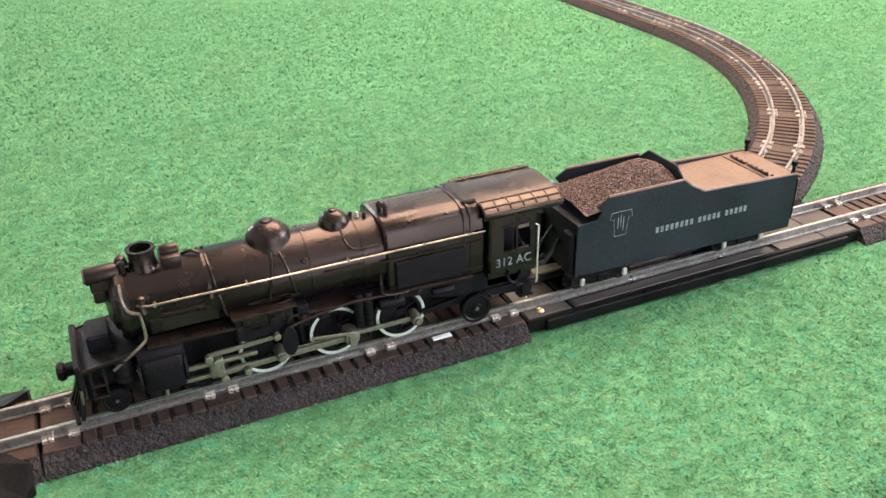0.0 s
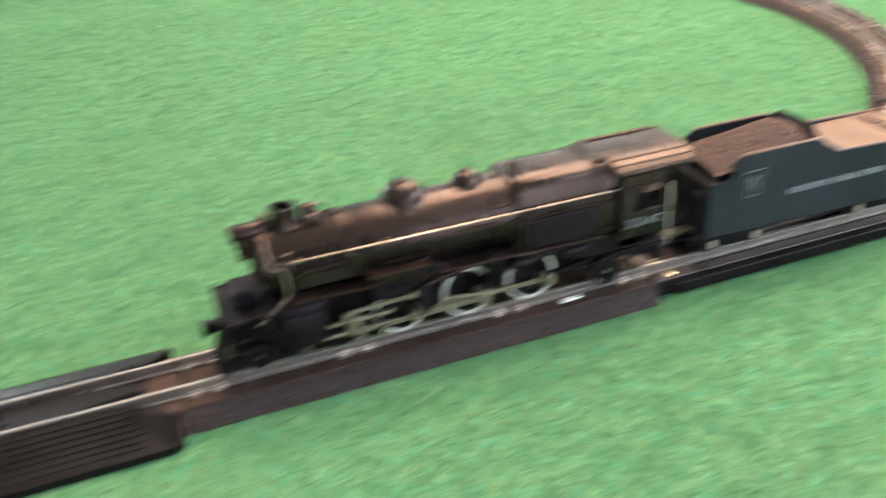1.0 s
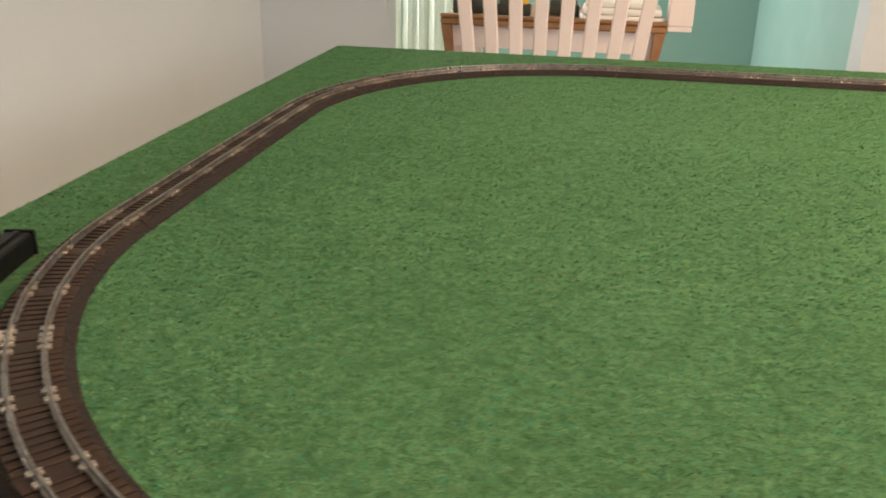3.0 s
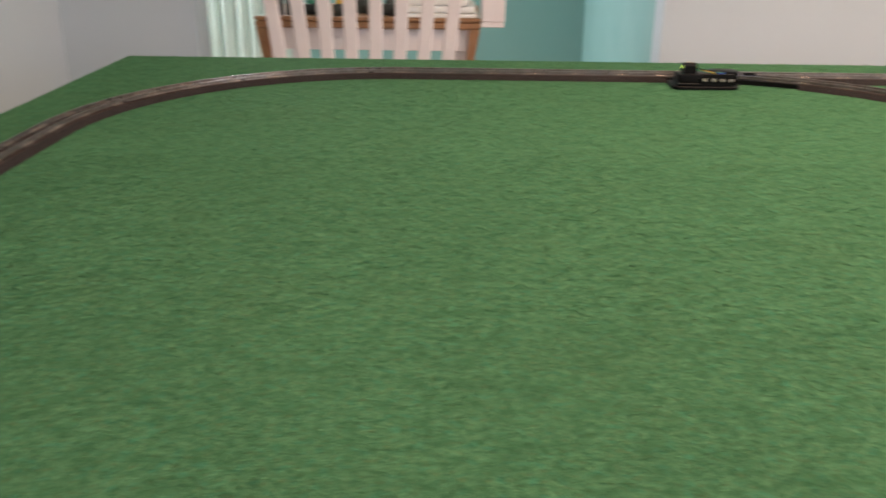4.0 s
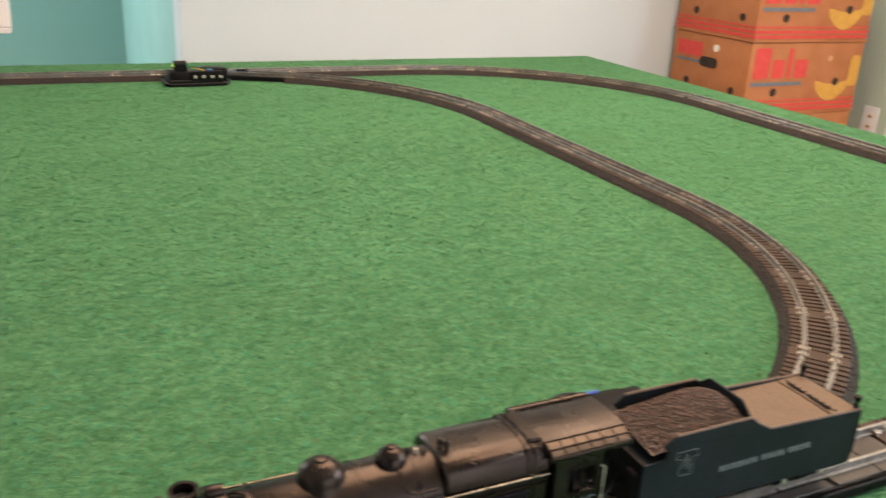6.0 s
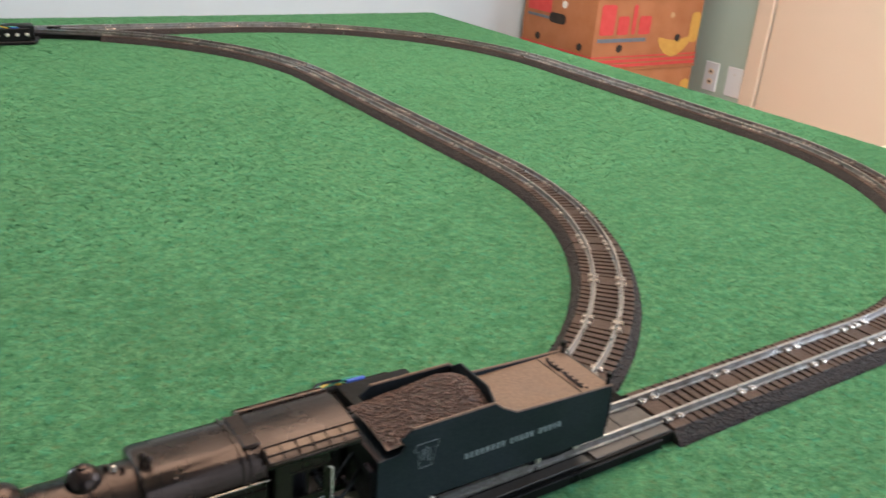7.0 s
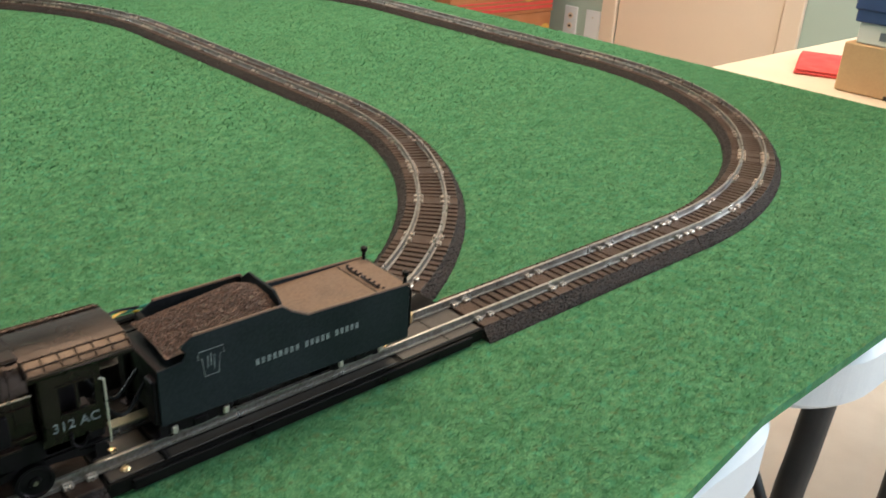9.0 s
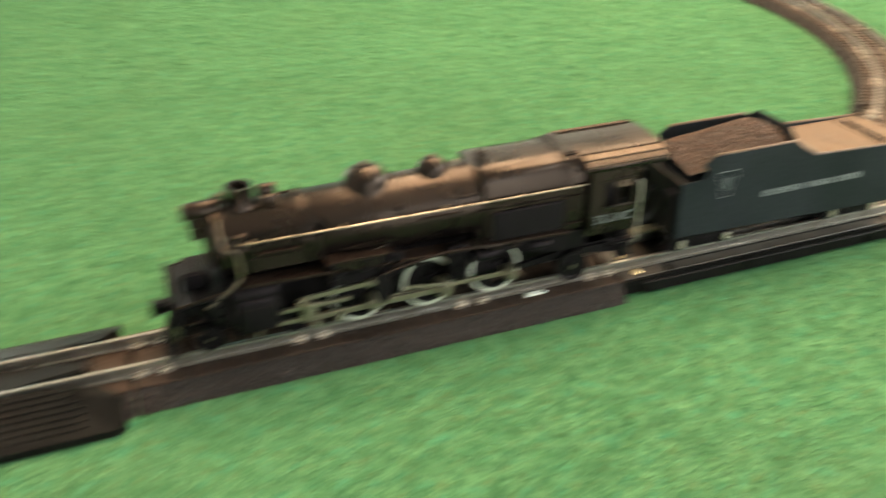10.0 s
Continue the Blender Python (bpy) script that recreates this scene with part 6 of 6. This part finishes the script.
# ---- push-button controllers and roll at the mat's edge ----
for bx, by, rz in ((-1.084, 0.371, 12), (-1.077, 0.262, 12)):
    c = thing("button_box", m=Matrix.Translation((bx, by, 0)) @ Matrix.Rotation(radians(rz), 4, "Z"), label="black turnout control box with red button and loose wires", category="controller", group="turnout control boxes")
    part("case", prism([(-0.036, 0.0), (-0.036, 0.020), (-0.020, 0.030), (0.026, 0.030), (0.036, 0.016), (0.036, 0.0)], "y", -0.028, 0.028, bevel=0.002), M_BAKE, c, "black bakelite case", True)
    part("red_button", lathe([(0.0072, 0), (0.0072, 0.006), (0.0060, 0.008), (0, 0.0085)], Matrix.Translation((0.014, -0.010, 0.030)), 18), M_RED, c, "red push button", True)
    part("lamp_cap", lathe([(0.0040, 0), (0.0036, 0.003), (0, 0.004)], Matrix.Translation((0.004, 0.014, 0.030)), 14), M_SILVER, c, "bright metal cap", True)
rail_bar = thing("black_bar", m=Matrix.Translation((-1.020, 0.296, 0.0)) @ Matrix.Rotation(radians(100), 4, "Z"), label="long black plastic bar beside the control boxes", category="bar")
part("bar", box(-0.11, 0.11, -0.012, 0.012, 0.0, 0.022, 0.002), M_BLACKP, rail_bar)
for x in (-0.1115, 0.1115):
    part("end_cap", box(x - 0.002, x + 0.002, -0.0135, 0.0135, 0.0, 0.0235, 0.001), M_BLACKP, rail_bar)
part("rib", box(-0.108, 0.108, -0.003, 0.003, 0.0218, 0.0240, 0.0008), M_BLACKP, rail_bar)
can = thing("cardboard_tube", (-1.100, 0.318, 0.0), "dark brown upright cylinder with pale printed labels", "cylinder")
part("tube", lathe([(0.0, 0.006), (0.0225, 0.006), (0.0225, 0.0), (0.0250, 0.0), (0.0250, 0.122), (0.0235, 0.124), (0.0215, 0.122), (0.0215, 0.114), (0.0, 0.112)], None, 32), M_BROWNCYL, can, "", True)
for z, h, w, mt in ((0.100, 0.0028, 22, M_GREYP), (0.093, 0.0028, 36, M_GREYP), (0.086, 0.0022, 30, M_GREYP), (0.066, 0.0100, 26, M_PRED), (0.036, 0.0030, 34, M_GREYP)):
    a0 = -58
    pts = [(0.0254 * math.cos(radians(a0 - w / 2 + w * k / 6)), 0.0254 * math.sin(radians(a0 - w / 2 + w * k / 6))) for k in range(7)]
    part("print_patch", prism(pts + [(x * 0.985, y * 0.985) for x, y in reversed(pts)], "z", z, z + h), mt, can)
for k, mt in enumerate((M_YELLOW, M_GREENW, M_RED, M_RED, M_YELLOW, M_GREENW)):
    o = 0.006 * k
    cable("loose_wire", [(-1.060 + o * 0.2, 0.262, 0.028 + o * 0.4), (-1.055 - o * 0.4, 0.285 + o * 0.3, 0.050 + o * 0.5), (-1.050 + o * 0.3, 0.318 + o * 0.2, 0.050 - o * 0.2), (-1.050 - o * 0.5, 0.352, 0.034)], 0.0014, mt, ("yellow", "green", "red", "red", "yellow", "green")[k] + " insulated wire over the control boxes", "wires over the control boxes")
cable("loose_wire", [(-1.060, 0.240, 0.030), (-1.085, 0.235, 0.034), (-1.100, 0.250, 0.026), (-1.095, 0.285, 0.030)], 0.0015, M_RED, "red insulated wire over the control boxes", "wires over the control boxes")
cable("ground_lead", [(-1.004, 0.262, 0.002), (-0.985, 0.250, 0.002), (-0.972, 0.246, 0.004), (-0.960, 0.240, 0.008)], 0.0010, M_BLACKP, "thin black lead to the outer rail")
spade_clip(-0.948, 0.243, -62)

# ---- fruit boxes in the corner ----


def fruit_box(z0, seed):
    r = random.Random(seed)
    x0, x1, y0, y1, h = 1.945, 2.475, 1.872, 2.265, 0.246
    b = thing("fruit_box", ((x0 + x1) / 2, (y0 + y1) / 2, z0), "orange-brown printed cardboard fruit box with hand holes, stacked", "cardboard box", "stacked fruit boxes")
    w, d = (x1 - x0) / 2, (y1 - y0) / 2
    part("carton", box(-w, w, -d, d, 0.0, h, 0.006, seg=2), M_CARD, b, "", True)
    part("lid_edge", box(-w - 0.004, w + 0.004, -d - 0.004, d + 0.004, 0.0, 0.006), M_CARD, b)
    for k, (z, t) in enumerate(((0.012, 0.010), (0.028, 0.010), (0.046, 0.005))):
        part("print_stripe", box(-w - 0.0015, w + 0.0015, -d - 0.0015, d + 0.0015, z, z + t), M_PRED, b)
    # printed shapes on the front and on the left end
    for name, bx, mt in (("print_block", (-w + 0.02, -w + 0.265, 0.125, 0.228), M_PRED), ("print_bar", (-w + 0.015, -w + 0.250, 0.100, 0.113), M_PGREY)):
        if name == "print_block":
            bm = bmesh.new()
            for u0, u1, v0, v1 in ((0.0, 0.28, 0.0, 1.0), (0.34, 0.56, 0.0, 0.62), (0.62, 0.70, 0.0, 1.0), (0.76, 1.0, 0.0, 0.62)):
                xa, xb, za, zb = bx[0], bx[1], bx[2], bx[3]
                pts = rounded(xa + (xb - xa) * u0, xa + (xb - xa) * u1, za + (zb - za) * v0, za + (zb - za) * v1, 0.009, 4)
                prism(pts, "y", -d - 0.0022, -d - 0.0012, bm)
            part(name, bm, mt, b, "red printed shapes")
        else:
            part(name, box(bx[0], bx[1], -d - 0.0022, -d - 0.001, bx[2], bx[3]), mt, b)
    pts = [(w - 0.13 + 0.085 * math.cos(k * 0.42), 0.088 + 0.030 * math.sin(k * 0.42) + 0.018 * math.cos(k * 0.84)) for k in range(15)]
    part("print_fruit", prism(pts, "y", -d - 0.0020, -d - 0.001), M_PYEL, b, "yellow printed fruit shape")
    part("print_fruit", prism(rounded(w - 0.055, w - 0.005, 0.09, 0.20, 0.02, 4), "y", -d - 0.0018, -d - 0.001), M_PYEL, b, "yellow printed fruit shape")
    for x, z in ((-w + 0.125, 0.078), (w - 0.115, 0.108), (w - 0.16, 0.190)):
        part("vent_hole", rod((x, -d - 0.0026, z), (x, -d - 0.0012, z), 0.014 if z < 0.15 else 0.010, seg=18), M_HOLE if z < 0.15 else M_CARD2, b, "dark vent hole")
    part("hand_hole", prism(rounded(-0.045, 0.045, 0.135, 0.170, 0.016, 5), "x", -w - 0.0026, -w - 0.0012), M_HOLE, b, "dark hand hole")
    for y, z in ((-0.13, 0.075), (0.10, 0.075), (-0.03, 0.205)):
        part("vent_hole", rod((-w - 0.0026, y, z), (-w - 0.0012, y, z), 0.013, seg=18), M_HOLE if z < 0.2 else M_PAPER, b)
    part("print_block", box(-w - 0.0022, -w - 0.001, 0.04, 0.17, 0.165, 0.215), M_PRED, b)
    part("print_bar", box(-w - 0.0022, -w - 0.001, 0.03, 0.17, 0.143, 0.153), M_PGREY, b)


for k in range(4):
    fruit_box(FLOOR + 0.2475 * k, k)

low_box = thing("open_carton", (1.70, 1.92, FLOOR), "low open tan cardboard carton beside the fruit boxes", "cardboard box")
part("carton", box(-0.16, 0.16, -0.14, 0.14, 0.0, 0.56, 0.004), M_CARD2, low_box)
part("flap", box(-0.16, 0.16, -0.20, -0.142, 0.555, 0.559), M_CARD2, low_box)

# ---- side table with stacked boxes ----
st = thing("side_table", (1.62, -0.12, FLOOR), "beige side table pushed against the train table", "table")
part("tabletop", box(-0.462, 0.46, -0.62, 0.50, 0.709, 0.737, 0.003), M_TAN, st, "beige laminate top")
part("edge_strip", box(-0.4645, -0.4615, -0.62, 0.33, 0.712, 0.7345), M_BLACKP, st, "dark edge strip")
for sx in (-0.42, 0.42):
    for sy in (-0.58, 0.46):
        part("leg", rod((sx, sy, 0.0), (sx, sy, 0.709), 0.018, seg=14), M_LEG, st, "", True)
TS = FLOOR + 0.738


def plain_box(name, x0, x1, y0, y1, z0, z1, mat, label, lid=0.0):
    b = thing(name, ((x0 + x1) / 2, (y0 + y1) / 2, z0), label, "box", "boxes on the side table")
    w, d = (x1 - x0) / 2, (y1 - y0) / 2
    part("carton", box(-w, w, -d, d, 0.0, z1 - z0, 0.002), mat, b)
    if lid:
        part("lid", box(-w - 0.003, w + 0.003, -d - 0.003, d + 0.003, z1 - z0 - lid, z1 - z0 + 0.002, 0.002), mat, b)
    return b


b1 = plain_box("cardboard_box", 1.203, 1.50, -0.16, 0.190, TS, TS + 0.072, M_CARD2, "plain tan cardboard box on the side table")
part("edge_tape", box(-0.1495, -0.1484, -0.10, 0.10, 0.0, 0.006), M_HOLE, b1)
b2 = plain_box("white_box", 1.206, 1.48, -0.15, 0.176, TS + 0.0725, TS + 0.102, M_WHITEBOX, "flat white printed box between two others")
part("print_bar", box(-0.1380, -0.1372, 0.095, 0.130, 0.008, 0.020), M_PGREY, b2)
b3 = plain_box("blue_box", 1.200, 1.49, -0.16, 0.182, TS + 0.103, TS + 0.150, M_BLUEBOX, "navy blue lidded box in the stack", 0.030)
b4 = plain_box("cardboard_box", 1.215, 1.48, -0.16, 0.128, TS + 0.1525, TS + 0.230, M_CARD2, "tan cardboard box on top of the stack")
fold = thing("red_folder", m=Matrix.Translation((1.345, 0.262, TS)) @ Matrix.Rotation(radians(24), 4, "Z"), label="flat red card folder lying on the side table", category="folder")
part("cover", box(-0.085, 0.085, -0.055, 0.055, 0.0, 0.004, 0.001), M_PRED, fold)
part("cover", box(-0.083, 0.085, -0.053, 0.053, 0.005, 0.008, 0.001), M_PRED, fold)

# ---- chair and manger-like stand beyond the far edge ----
ch = thing("slat_back_chair", (-0.66, 2.14, FLOOR), "white painted wooden slat-back chair behind the table", "chair")
for k in range(8):
    u = -1 + 2 * k / 7
    xb, xt = u * 0.205, u * 0.262
    part("slat", prism([(xb - 0.017, 0.47), (xb + 0.017, 0.47), (xt + 0.019, 0.955), (xt - 0.019, 0.955)], "y", -0.008, 0.008, bevel=0.003), M_WHITEW, ch)
part("top_rail", box(-0.30, 0.30, -0.014, 0.014, 0.955, 1.01, 0.006), M_WHITEW, ch)
part("seat", box(-0.24, 0.24, 0.0, 0.40, 0.43, 0.465, 0.008), M_WHITEW, ch)
for sx in (-0.21, 0.21):
    for sy in (0.02, 0.37):
        part("leg", rod((sx, sy, 0.0), (sx, sy, 0.43), 0.017, 0.021, 14), M_WHITEW, ch, "", True)
sd = thing("wooden_stand", (-0.680, 2.62, FLOOR), "white stand with a brown wooden tray top", "stand")
for y0, y1 in ((-0.16, -0.14), (0.24, 0.26)):
    part("apron", box(-0.325, 0.325, y0, y1, 0.632, 0.700, 0.002), M_WHITEW, sd, "white painted apron")
    for s in (-1, 1):
        a, b = sorted((s * 0.262, s * 0.322))
        part("leg_board", box(a, b, y0 + 0.022, y1 + 0.018, 0.0, 0.700, 0.003), M_WHITEW, sd, "white painted leg board")
part("tray", box(-0.340, 0.340, -0.19, 0.29, 0.700, 0.722, 0.005), M_WOOD, sd, "brown wooden tray")
part("rim", box(-0.340, 0.340, -0.194, -0.176, 0.7225, 0.734, 0.003), M_WOOD, sd, "brown wooden rim")
part("end_shelf", box(0.3405, 0.410, -0.19, -0.09, 0.708, 0.722, 0.002), M_WHITEW, sd, "small pale end shelf")
for s in (-1, 1):
    part("bracket", prism([(s * 0.338, 0.70), (s * 0.306, 0.70), (s * 0.290, 0.50), (s * 0.304, 0.50)], "y", -0.188, -0.162), M_WOOD, sd, "brown wooden bracket")
pb = thing("pink_block", (-0.304, 2.47, FLOOR + 0.7222), "pale pinkish white block at the tray's corner", "block")
part("block", box(-0.036, 0.036, -0.036, 0.036, 0.0, 0.092, 0.004), M_WHITEW, pb)
rg = random.Random(3)
for k in range(8):
    x = -0.975 + 0.05 * k
    t = thing("toy", (x, 2.56 + rg.uniform(-0.05, 0.08), FLOOR + 0.7225), "small dark toy standing on the wooden tray", "toy", "toys on the tray")
    h = rg.uniform(0.05, 0.11)
    part("body", box(-0.022, 0.022, -0.02, 0.02, 0.0, h * 0.6, 0.006, seg=2), M_TOY, t, "", True)
    part("cap", lathe([(0.016, 0), (0.012, h * 0.3), (0, h * 0.4)], Matrix.Translation((0, 0, h * 0.6)), 14), (M_TOY, M_YELLOW, M_GREENW)[k % 3] if k % 2 == 0 else M_TOY, t, "", True)
cloth = thing("folded_cloth", (-0.475, 2.535, FLOOR + 0.7225), "folded white cloth lying on the wooden tray", "cloth")
for k, (w, d, z) in enumerate(((0.125, 0.085, 0.0), (0.118, 0.080, 0.022), (0.104, 0.078, 0.043))):
    part("fold", box(-w, w, -d, d, z, z + 0.021, 0.008, seg=3), M_PAPER, cloth, "", True, Matrix.Rotation(radians(4 - 5 * k), 4, "Z"))
